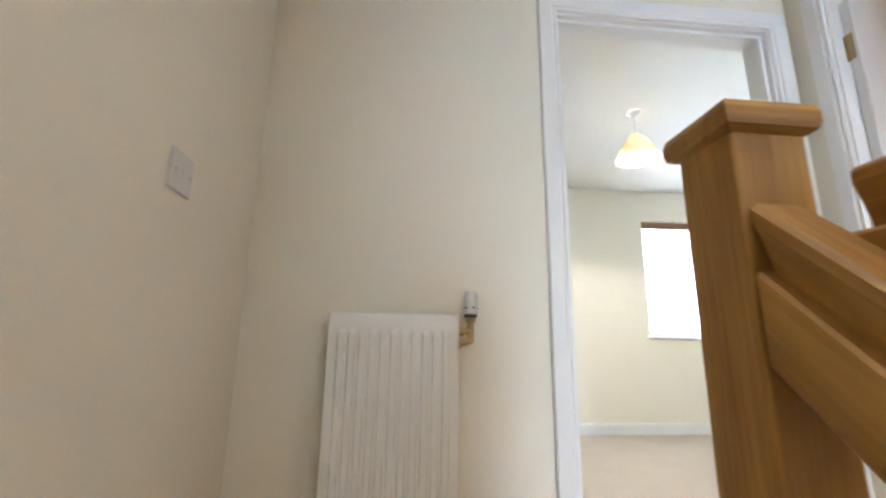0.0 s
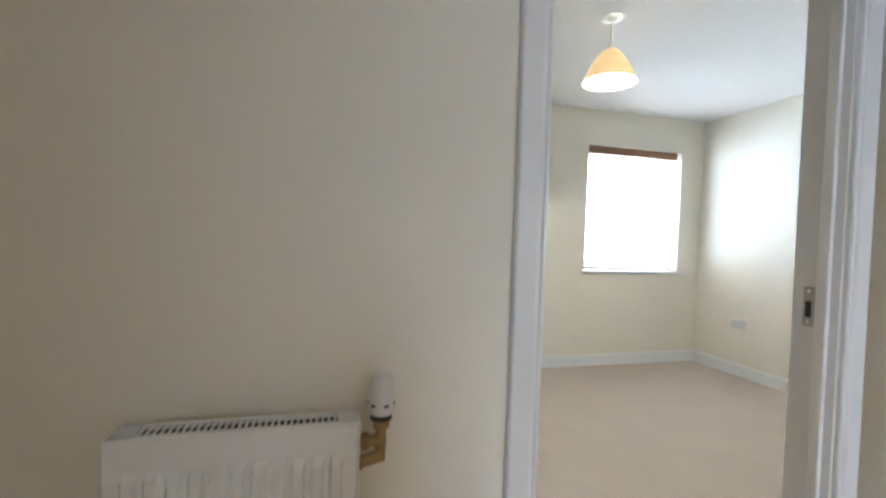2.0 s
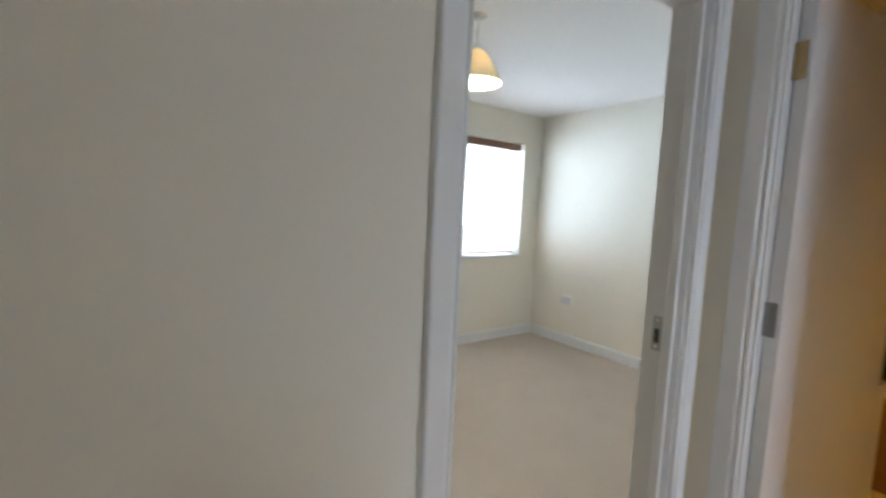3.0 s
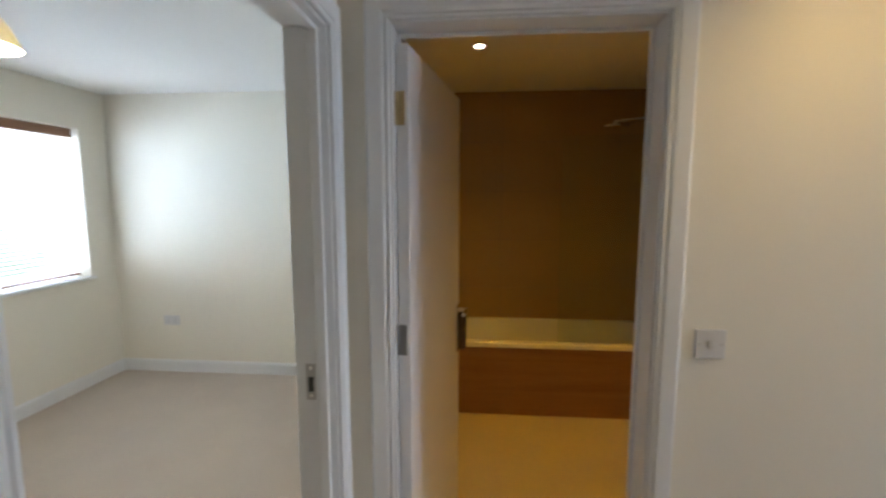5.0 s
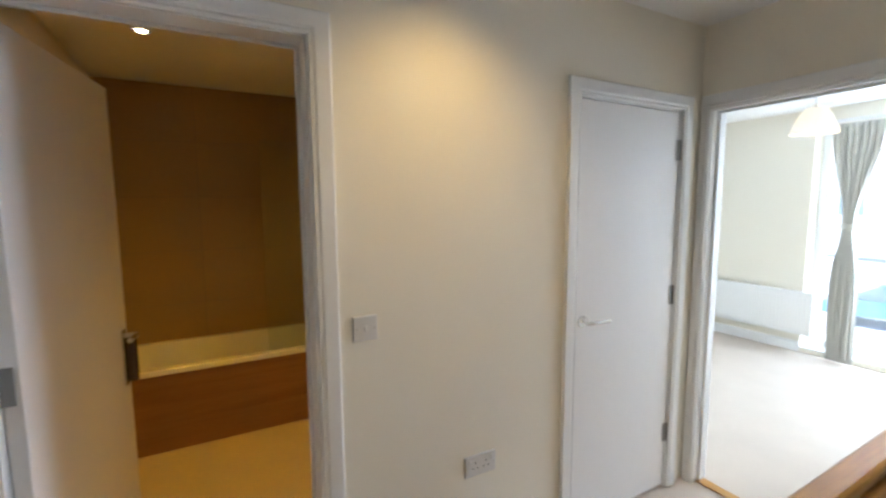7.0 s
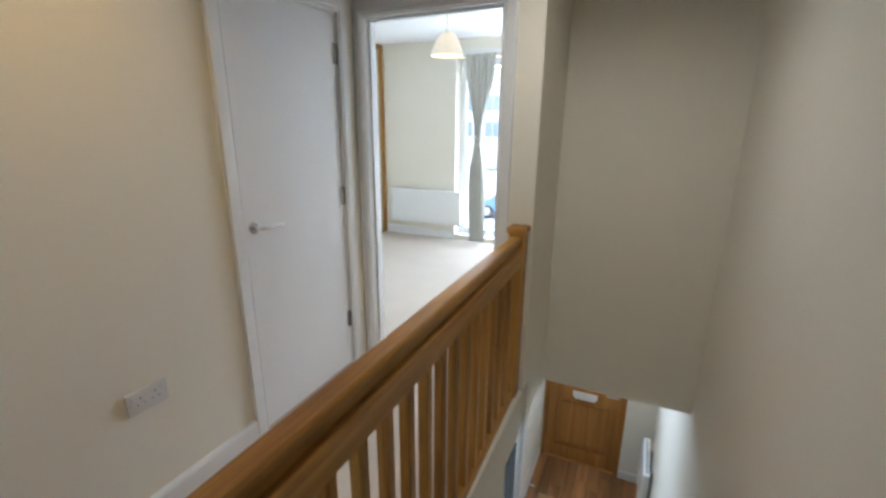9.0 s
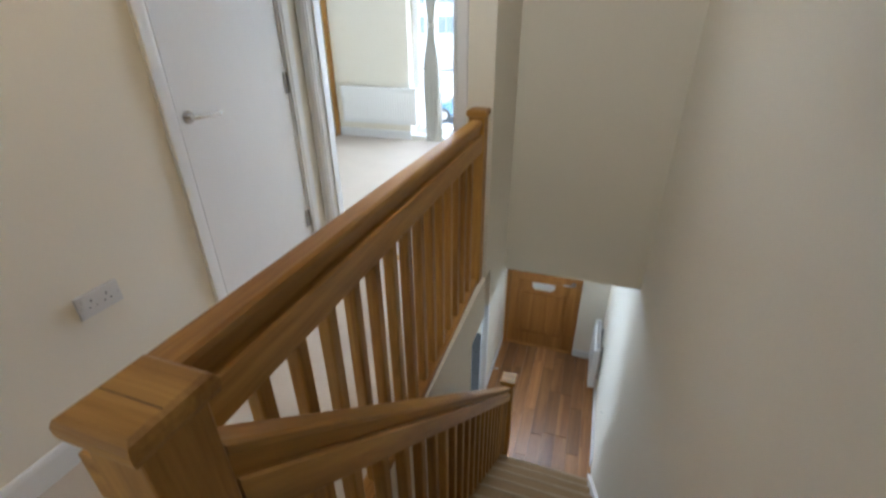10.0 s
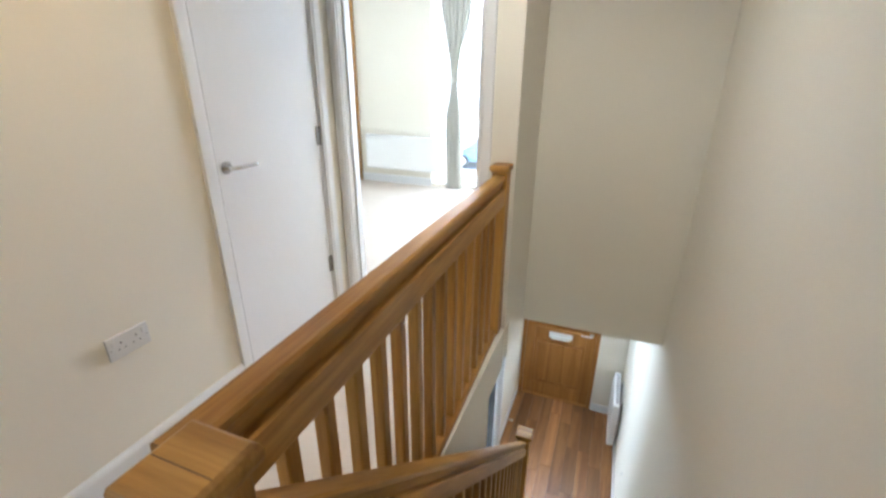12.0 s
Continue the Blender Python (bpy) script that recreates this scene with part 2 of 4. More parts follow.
WHITE_SHADE = shade_cloth("white_shade_cloth", (0.85, 0.82, 0.76))


# ---- mesh helpers ----
def box(bm, lo, hi, bevel=0.0, seg=1):
    """A block between two corners, its edges eased when bevel is given."""
    lo, hi = [min(a, b) for a, b in zip(lo, hi)], [max(a, b) for a, b in zip(lo, hi)]
    m = Matrix.LocRotScale([(a + b) / 2 for a, b in zip(lo, hi)], None, [b - a for a, b in zip(lo, hi)])
    made = bmesh.ops.create_cube(bm, size=1, matrix=m)
    if bevel:
        edges = list({e for v in made["verts"] for e in v.link_edges})
        bmesh.ops.bevel(bm, geom=edges, offset=bevel, segments=seg, affect="EDGES", profile=0.5)
    return bm


def block(lo, hi, bevel=0.0, seg=1):
    return box(bmesh.new(), lo, hi, bevel, seg)


def rod(bm, a, b, r, r2=None, sides=16, caps=True):
    """A round bar from a to b."""
    a, b = Vector(a), Vector(b)
    m = Matrix.Translation((a + b) / 2) @ (b - a).to_track_quat("Z", "Y").to_matrix().to_4x4()
    bmesh.ops.create_cone(bm, cap_ends=caps, segments=sides, radius1=r, radius2=r if r2 is None else r2, depth=(b - a).length, matrix=m)
    return bm


def lathe(rings, sides=32, closed=False):
    """A turned shape about z from (radius, height) pairs."""
    bm = bmesh.new()
    loops = [[bm.verts.new((r * math.cos(2 * math.pi * i / sides), r * math.sin(2 * math.pi * i / sides), z)) for i in range(sides)] for r, z in rings]
    pairs = list(zip(loops, loops[1:])) + ([(loops[-1], loops[0])] if closed else [])
    for p, q in pairs:
        for i in range(sides):
            bm.faces.new((p[i], p[(i + 1) % sides], q[(i + 1) % sides], q[i]))
    return bm


def sweep(profile, a, b, side):
    """A profile of (sideways, up) pairs drawn from a to b; its ends are cut upright. side: the level unit vector for sideways."""
    bm = bmesh.new()
    a, b, s = Vector(a), Vector(b), Vector(side)
    ends = [[bm.verts.new(p + s * u + Vector((0, 0, v))) for u, v in profile] for p in (a, b)]
    k = len(profile)
    for i in range(k):
        bm.faces.new((ends[0][i], ends[0][(i + 1) % k], ends[1][(i + 1) % k], ends[1][i]))
    bm.faces.new(ends[0][::-1])
    bm.faces.new(ends[1])
    bmesh.ops.recalc_face_normals(bm, faces=bm.faces)
    return bm


def part(name, bm, material, parent=None, label="", smooth=False):
    """Links a bmesh as one mesh object, under a thing or a part."""
    bmesh.ops.recalc_face_normals(bm, faces=bm.faces)
    me = bpy.data.meshes.new(name)
    bm.to_mesh(me)
    bm.free()
    me.materials.append(material)
    if smooth:
        for p in me.polygons:
            p.use_smooth = True
        me.set_sharp_from_angle(angle=radians(40))
    ob = new(name, me)
    ob.parent = parent
    if label:
        ob["label"] = label
    return ob


def thing(name, x, y, z, label, category, rz=0.0, group=""):
    ob = new(name)
    ob.empty_display_size = 0.1
    ob.matrix_world = pose(x, y, z, 0, 0, rz)
    return tagged(ob, label, category, group)


def setting(name, boxes, material, label, category):
    """Walls, floors and ceilings: blocks that butt, in one mesh."""
    bm = bmesh.new()
    for lo, hi in boxes:
        box(bm, lo, hi)
    return tagged(part(name, bm, material), label, category, kind="structure")


# ---- the large structure ----
TOP, LOW, CEILING = 2.42, -2.60, -0.28          # landing ceiling, hall floor, hall ceiling
WEST, ROOM_A_N, ROOM_A_E = -1.97, 2.80, 2.28
WELL_E, WELL_S, LAND_S = -1.045, -3.525, -2.90
ROOM_B_S, HALL_E, HALL_S = -5.90, -0.715, -5.53
STEP_Y, GOING, RISE = -0.95, 0.221, 0.20

setting("wall_north", [((WEST, 0, 0), (-0.978, 0.12, TOP)), ((-0.978, 0, 2.028), (-0.072, 0.12, TOP)), ((-0.072, 0, 0), (2.49, 0.12, TOP))],
        CREAM, "cream painted landing wall with a bedroom doorway", "wall")
setting("wall_east", [((0, -0.127, 0), (0.12, 0, TOP)), ((0, -0.943, 2.072), (0.12, -0.127, TOP)), ((0, -2.02, 0), (0.12, -0.943, TOP)),
                      ((0, -2.766, 2.02), (0.12, -2.02, TOP)), ((0, LAND_S, 0), (0.12, -2.766, TOP)), ((0.09, -2.766, 0), (0.12, -2.02, 2.02))],
        CREAM, "cream painted landing wall with two doorways", "wall")
setting("wall_south", [((-0.03, LAND_S - 0.12, 0), (2.02, LAND_S, TOP)), ((-0.87, LAND_S - 0.12, 2.03), (-0.03, LAND_S, TOP)),
                       ((WELL_E, LAND_S - 0.12, 0), (-0.87, LAND_S, TOP))],
        CREAM, "cream painted landing wall with a bedroom doorway", "wall")
setting("wall_west", [((WEST - 0.12, -6.3, LOW - 0.1), (WEST, 3.1, TOP))], CREAM, "tall cream painted wall beside the stairs", "wall")
setting("wall_stairwell_south", [((WEST, WELL_S - 0.12, CEILING), (WELL_E, WELL_S, TOP))], CREAM, "cream painted bulkhead wall above the hall", "wall")
setting("wall_stairwell_east", [((WELL_E, WELL_S - 0.12, CEILING), (WELL_E + 0.12, LAND_S - 0.12, TOP))], CREAM, "cream painted wall beside the stairwell", "wall")
setting("wall_bedroom_north", [((WEST, ROOM_A_N, 0), (0.965, ROOM_A_N + 0.3, TOP)), ((2.022, ROOM_A_N, 0), (ROOM_A_E + 0.12, ROOM_A_N + 0.3, TOP)),
                               ((0.965, ROOM_A_N, 0), (2.022, ROOM_A_N + 0.3, 0.905)), ((0.965, ROOM_A_N, 2.10), (2.022, ROOM_A_N + 0.3, TOP))],
        CREAM, "pale cream bedroom wall with a window opening", "wall")
setting("wall_bedroom_east", [((ROOM_A_E, 0.12, 0), (ROOM_A_E + 0.12, ROOM_A_N, TOP))], CREAM, "pale cream bedroom wall", "wall")
setting("wall_bathroom_back", [((2.37, -1.90, 0), (2.49, 0, TOP))], CREAM, "bathroom wall behind the bath", "wall")
setting("wall_bathroom_south", [((0.12, -1.90, 0), (2.37, -1.78, TOP))], CREAM, "bathroom wall with the shower", "wall")
setting("wall_cupboard_east", [((2.37, LAND_S, 0), (2.49, -1.90, TOP))], CREAM, "plain wall closing the cupboard", "wall")
setting("wall_back_bedroom_south", [((0.68, ROOM_B_S - 0.3, 0), (2.5, ROOM_B_S, TOP)), ((-1.5, ROOM_B_S - 0.3, 2.22), (0.68, ROOM_B_S, TOP)),
                                    ((-1.5, ROOM_B_S - 0.3, 0), (0.68, ROOM_B_S, 0.05)), ((WEST, ROOM_B_S - 0.3, 0), (-1.5, ROOM_B_S, TOP))],
        CREAM, "pale cream bedroom wall with a patio window opening", "wall")
setting("wall_back_bedroom_east", [((2.38, ROOM_B_S, 0), (2.5, LAND_S, TOP)), ((2.02, LAND_S - 0.12, 0), (2.38, LAND_S, TOP))], CREAM, "pale cream bedroom wall", "wall")
setting("ceiling", [((WEST - 0.12, -6.35, TOP), (2.5, 3.1, TOP + 0.15))], CEIL, "white painted ceiling", "ceiling")
setting("ceiling_bathroom", [((0.12, -1.78, 2.40), (2.37, 0, 2.417))], CEIL, "white painted bathroom ceiling", "ceiling")
setting("ceiling_hall", [((WEST, HALL_S - 0.82, CEILING), (2.5, WELL_S - 0.12, -0.02)), ((WELL_E + 0.03, WELL_S - 0.12, CEILING), (2.5, STEP_Y, -0.02)),
                         ((WEST, STEP_Y, CEILING), (2.5, 3.1, -0.02))],
        CEIL, "white painted hall ceiling under the landing", "ceiling")
setting("floor_landing", [((WEST, STEP_Y, -0.02), (2.27, ROOM_A_N, 0)), ((WELL_E + 0.03, LAND_S - 0.06, -0.02), (0.12, STEP_Y, 0)),
                          ((0.0, -2.9, -0.021), (0.12, STEP_Y, -0.001))],
        CARPET, "beige cut-pile carpet on landing and bedroom", "floor")
setting("floor_back_bedroom", [((WELL_E + 0.12, LAND_S - 0.80, -0.02), (2.38, LAND_S - 0.06, 0)), ((WEST, ROOM_B_S, -0.02), (2.38, LAND_S - 0.80, 0))],
        CARPET, "pale beige bedroom carpet", "floor")
setting("floor_bathroom", [((0.06, -1.78, -0.01), (2.37, 0, 0.006))], BATH_FLOOR, "beige smooth bathroom floor", "floor")
setting("trim_landing_edge", [((WELL_E - 0.0, LAND_S, CEILING), (WELL_E + 0.03, STEP_Y - 0.02, 0.0))], CREAM, "cream painted edge of the landing floor", "trim")
# hall below
setting("floor_hall", [((WEST, HALL_S - 0.1, LOW - 0.08), (HALL_E, -0.5, LOW - 0.012))], GROUT, "hall floor under wood laminate planks", "floor")
setting("floor_kitchen", [((HALL_E, -5.6, LOW - 0.08), (1.6, -2.4, LOW - 0.012))], GROUT, "dark grouted kitchen floor", "floor")
setting("wall_hall_east", [((HALL_E, HALL_S, LOW - 0.08), (HALL_E + 0.05, -4.50, CEILING)), ((HALL_E, -4.50, -0.57), (HALL_E + 0.05, -3.74, CEILING)),
                           ((HALL_E, -3.74, LOW - 0.08), (HALL_E + 0.05, -2.5, CEILING))],
        CREAM, "cream painted hall wall with a kitchen doorway", "wall")
setting("wall_under_landing", [((WELL_E, -2.62, LOW - 0.08), (WELL_E + 0.12, -0.4, CEILING)), ((WELL_E + 0.12, -2.62, LOW - 0.08), (HALL_E, -2.5, CEILING)), ((WEST, -0.4, LOW), (WELL_E + 0.12, -0.28, CEILING))],
        CREAM, "cream painted wall beside the lower stairs", "wall")
setting("wall_hall_front", [((WEST, HALL_S - 0.14, LOW - 0.08), (-1.657, HALL_S, CEILING)), ((-0.731, HALL_S - 0.14, LOW - 0.08), (HALL_E, HALL_S, CEILING)),
                            ((-1.657, HALL_S - 0.14, -0.52), (-0.731, HALL_S, CEILING))],
        CREAM, "cream painted hall wall round the front door", "wall")
setting("wall_kitchen", [((1.6, -5.7, LOW - 0.08), (1.72, -2.3, CEILING)), ((HALL_E + 0.05, -5.7, LOW - 0.08), (1.6, -5.58, CEILING)),
                         ((HALL_E + 0.05, -2.42, LOW - 0.08), (1.6, -2.3, CEILING))], CREAM, "plain cream kitchen wall", "wall")
setting("wall_kitchen_partition", [((HALL_E + 0.05, -2.5, LOW - 0.08), (HALL_E + 0.17, -2.42, CEILING))], CREAM, "plain cream kitchen wall", "wall")


def skirting(name, a, b, side, z=0.0, label="white painted skirting board"):
    """A board along a wall from a to b; side points from the wall into the room."""
    prof = [(0, 0), (0.015, 0), (0.015, 0.085), (0.011, 0.098), (0.006, 0.105), (0, 0.105)]
    return tagged(part(name, sweep(prof, (*a, z), (*b, z), (*side, 0)), WHITE), label, "skirting", kind="structure")


skirting("baseboard_landing_north", (WEST, 0), (-1.027, 0), (0, -1))
skirting("baseboard_landing_corner", (0, -0.078), (0, 0), (-1, 0))
skirting("baseboard_landing_east", (0, -1.977), (0, -0.992), (-1, 0))
skirting("baseboard_bedroom_north", (WEST, ROOM_A_N), (ROOM_A_E, ROOM_A_N), (0, -1))
skirting("baseboard_bedroom_east", (ROOM_A_E, ROOM_A_N - 0.015), (ROOM_A_E, 0.12), (-1, 0))
skirting("baseboard_back_bedroom", (0.68, ROOM_B_S), (1.70, ROOM_B_S), (0, 1))
skirting("baseboard_hall_front", (WEST, HALL_S), (-1.66, HALL_S), (0, 1), LOW)
skirting("baseboard_hall_east", (HALL_E, HALL_S), (HALL_E, -4.575), (-1, 0), LOW)
skirting("baseboard_hall_west", (WEST, HALL_S + 0.015), (WEST, -3.9), (1, 0), LOW)


# ---- doorways: lining, stops and moulded architraves ----
ARCH = [(0.006, 0), (0.006, 0.010), (0.009, 0.014), (0.014, 0.0145), (0.017, 0.011), (0.021, 0.011), (0.025, 0.016), (0.030, 0.0175), (0.069, 0.018), (0.073, 0.0165), (0.075, 0.013), (0.075, 0)]


def architrave(bm, width, height, wide=1.0):
    """Three mitred mouldings round an opening in the plane y = 0, standing out to -y; the opening runs from x = 0 to width."""
    k = len(ARCH)
    stations = []
    for x, z, ux, uz in ((0, 0, -1, 0), (0, height, -1, 1), (width, height, 1, 1), (width, 0, 1, 0)):
        stations.append([bm.verts.new((x + ux * u * wide, -v, z + uz * u * wide)) for u, v in ARCH])
    for p, q in zip(stations, stations[1:]):
        for i in range(k):
            bm.faces.new((p[i], p[(i + 1) % k], q[(i + 1) % k], q[i]))


def doorway(name, m, width, height, depth, stop_at, label, left=1.0):
    """A lined opening; local x along the wall, y into it."""
    root = new(name)
    root.matrix_world = m
    tagged(root, label, "door frame", kind="structure")
    bm = bmesh.new()
    box(bm, (-0.028, 0.001, 0), (0, depth - 0.001, height))
    box(bm, (width, 0.001, 0), (width + 0.028, depth - 0.001, height))
    box(bm, (-0.028, 0.001, height), (width + 0.028, depth - 0.001, height + 0.028))
    part("lining", bm, WHITE, root)
    bm = bmesh.new()
    a, b = stop_at
    box(bm, (0, a, 0), (0.013, b, height), 0.002)
    box(bm, (width - 0.013, a, 0), (width, b, height), 0.002)
    box(bm, (0.013, a, height - 0.013), (width - 0.013, b, height), 0.002)
    part("door_stop", bm, WHITE, root)
    bm = bmesh.new()
    architrave(bm, width, height)
    if left != 1.0:
        for v in bm.verts:
            if v.co.x < 0:
                v.co.x *= left
    bmesh.ops.translate(bm, verts=bm.verts, vec=(0, -0.0005, 0))
    part("architrave", bm, WHITE, root)
    return root


def hinge(bm_name, parent, x, y, z, material=HINGE):
    """A butt hinge leaf with its knuckle."""
    bm = bmesh.new()
    box(bm, (x - 0.014, y - 0.0015, z - 0.05), (x + 0.014, y + 0.0015, z + 0.05), 0.001)
    for i in range(5):
        rod(bm, (x + 0.014, y, z - 0.049 + i * 0.0198), (x + 0.014, y, z - 0.031 + i * 0.0198), 0.006, sides=10)
    for dz in (-0.035, 0.035):
        rod(bm, (x - 0.004, y - 0.003, z + dz), (x - 0.004, y, z + dz), 0.004, sides=8)
    return part(bm_name, bm, material, parent)


def lever_handle(parent, x, y, z, way, out, material=CHROME, plate=False):
    """A lever on a round rose; way: +1 or -1 along x; out: the side it stands out to along y."""
    h = part("handle", rod(bmesh.new(), (x, y, z), (x, y + 0.008 * out, z), 0.026, sides=24), material, parent, "polished chrome lever handle", True)
    bm = bmesh.new()
    pts = [(0, 0.006), (0, 0.038), (0.008, 0.048), (0.02, 0.052), (0.115, 0.054)]
    for (u, v), (p, q) in zip(pts, pts[1:]):
        rod(bm, (x + way * u, y + out * v, z), (x + way * p, y + out * q, z), 0.0095, sides=14)
        bmesh.ops.create_uvsphere(bm, u_segments=14, v_segments=8, radius=0.0095, matrix=Matrix.Translation((x + way * p, y + out * q, z)))
    part("lever", bm, material, h, smooth=True)
    return h


# bedroom doorway (north), bathroom doorway and cupboard (east), back bedroom doorway (south)
door_a = doorway("doorway_bedroom", pose(-0.95, 0, 0), 0.850, 2.0, 0.12, (0.022, 0.050), "white moulded frame of an open bedroom doorway")
plate = part("strike_plate", block((0.8485, 0.060, 0.960), (0.8495, 0.090, 1.070), 0.0005), STEEL, door_a, "satin steel strike plate")
part("latch_hole", block((0.8475, 0.067, 0.985), (0.8484, 0.083, 1.03)), DARK, plate)
for dz in (0.973, 1.057):
    part("screw", rod(bmesh.new(), (0.8475, 0.075, dz), (0.8484, 0.075, dz), 0.004, sides=10), CHROME, plate)
EAST = Matrix(((0, 1, 0, 0), (-1, 0, 0, 0), (0, 0, 1, 0), (0, 0, 0, 1)))     # local x runs south, y runs east
door_bath = doorway("doorway_bathroom", Matrix.Translation((0, -0.155, 0)) @ EAST, 0.760, 2.044, 0.12, (0.09, 0.105), "white moulded frame of the bathroom doorway")
door_cup = doorway("doorway_cupboard", Matrix.Translation((0, -2.05, 0)) @ EAST, 0.686, 1.99, 0.09, (0.045, 0.075), "white moulded frame of a cupboard door")
SOUTH = pose(0, 0, 0, 0, 0, 180)
door_b = doorway("doorway_back_bedroom", Matrix.Translation((-0.06, LAND_S, 0)) @ SOUTH, 0.78, 2.0, 0.12, (0.045, 0.08), "white moulded frame of the back bedroom doorway", left=0.7)
bar = thing("threshold_bar", -0.45, LAND_S - 0.06, 0.0, "oak threshold strip across the bedroom doorway", "threshold")
part("strip", block((-0.39, -0.03, 0), (0.39, 0.03, 0.008), 0.003, 2), OAK_X, bar)

cup = thing("cupboard_door", 0.0, -2.065, 0.0, "closed flat white cupboard door with chrome lever", "door")
cup.matrix_world = Matrix.Translation((0, -2.05, 0)) @ EAST
part("leaf", block((0.003, 0.003, 0.012), (0.683, 0.043, 1.986), 0.002), SATIN, cup)
for z in (1.80, 1.065, 0.315):
    h = hinge("hinge", cup, 0, 0, z)
    h.matrix_local = pose(0.671, -0.001, 0)
lever_handle(cup, 0.042, 0.003, 1.01, 1, -1)

bath_door = thing("bathroom_door", 0.108, -0.186, 0.0, "flat white bathroom door standing open", "door")
bath_door.matrix_world = Matrix.Translation((0.046, -0.158, 0)) @ EAST @ pose(0, 0, 0, 0, 0, 81.0)
part("leaf", block((0.0, -0.040, 0.008), (0.748, 0.0, 2.0), 0.002), SATIN, bath_door)
for z in (1.815, 1.10, 0.30):
    h = hinge("hinge", bath_door, 0, 0, z, material=BRASS if z > 1.5 else HINGE)
    h.matrix_local = pose(-0.0016, -0.014, 0, 0, 0, 90)
for out, y in ((-1, -0.040), (1, 0.0)):
    pull = part("handle", block((0.675, y, 0.82), (0.715, y + out * 0.007, 1.05), 0.002), CHROME, bath_door, "chrome handle on a long back plate")
    bm = bmesh.new()
    rod(bm, (0.695, y + out * 0.006, 1.025), (0.695, y + out * 0.054, 1.025), 0.012)
    rod(bm, (0.695, y + out * 0.046, 1.025), (0.611, y + out * 0.050, 1.025), 0.010)
    part("lever", bm, CHROME, pull, smooth=True)
    # dark block fills the space between lever and back plate
    part("grip", block((0.681, y + out * 0.008, 0.835), (0.709, y + out * 0.046, 1.012), 0.008, 2), DARK_METAL, pull, "dark block below the lever", True)
part("latch", block((0.7475, -0.030, 0.93), (0.7495, -0.010, 1.05), 0.0005), STEEL, bath_door)


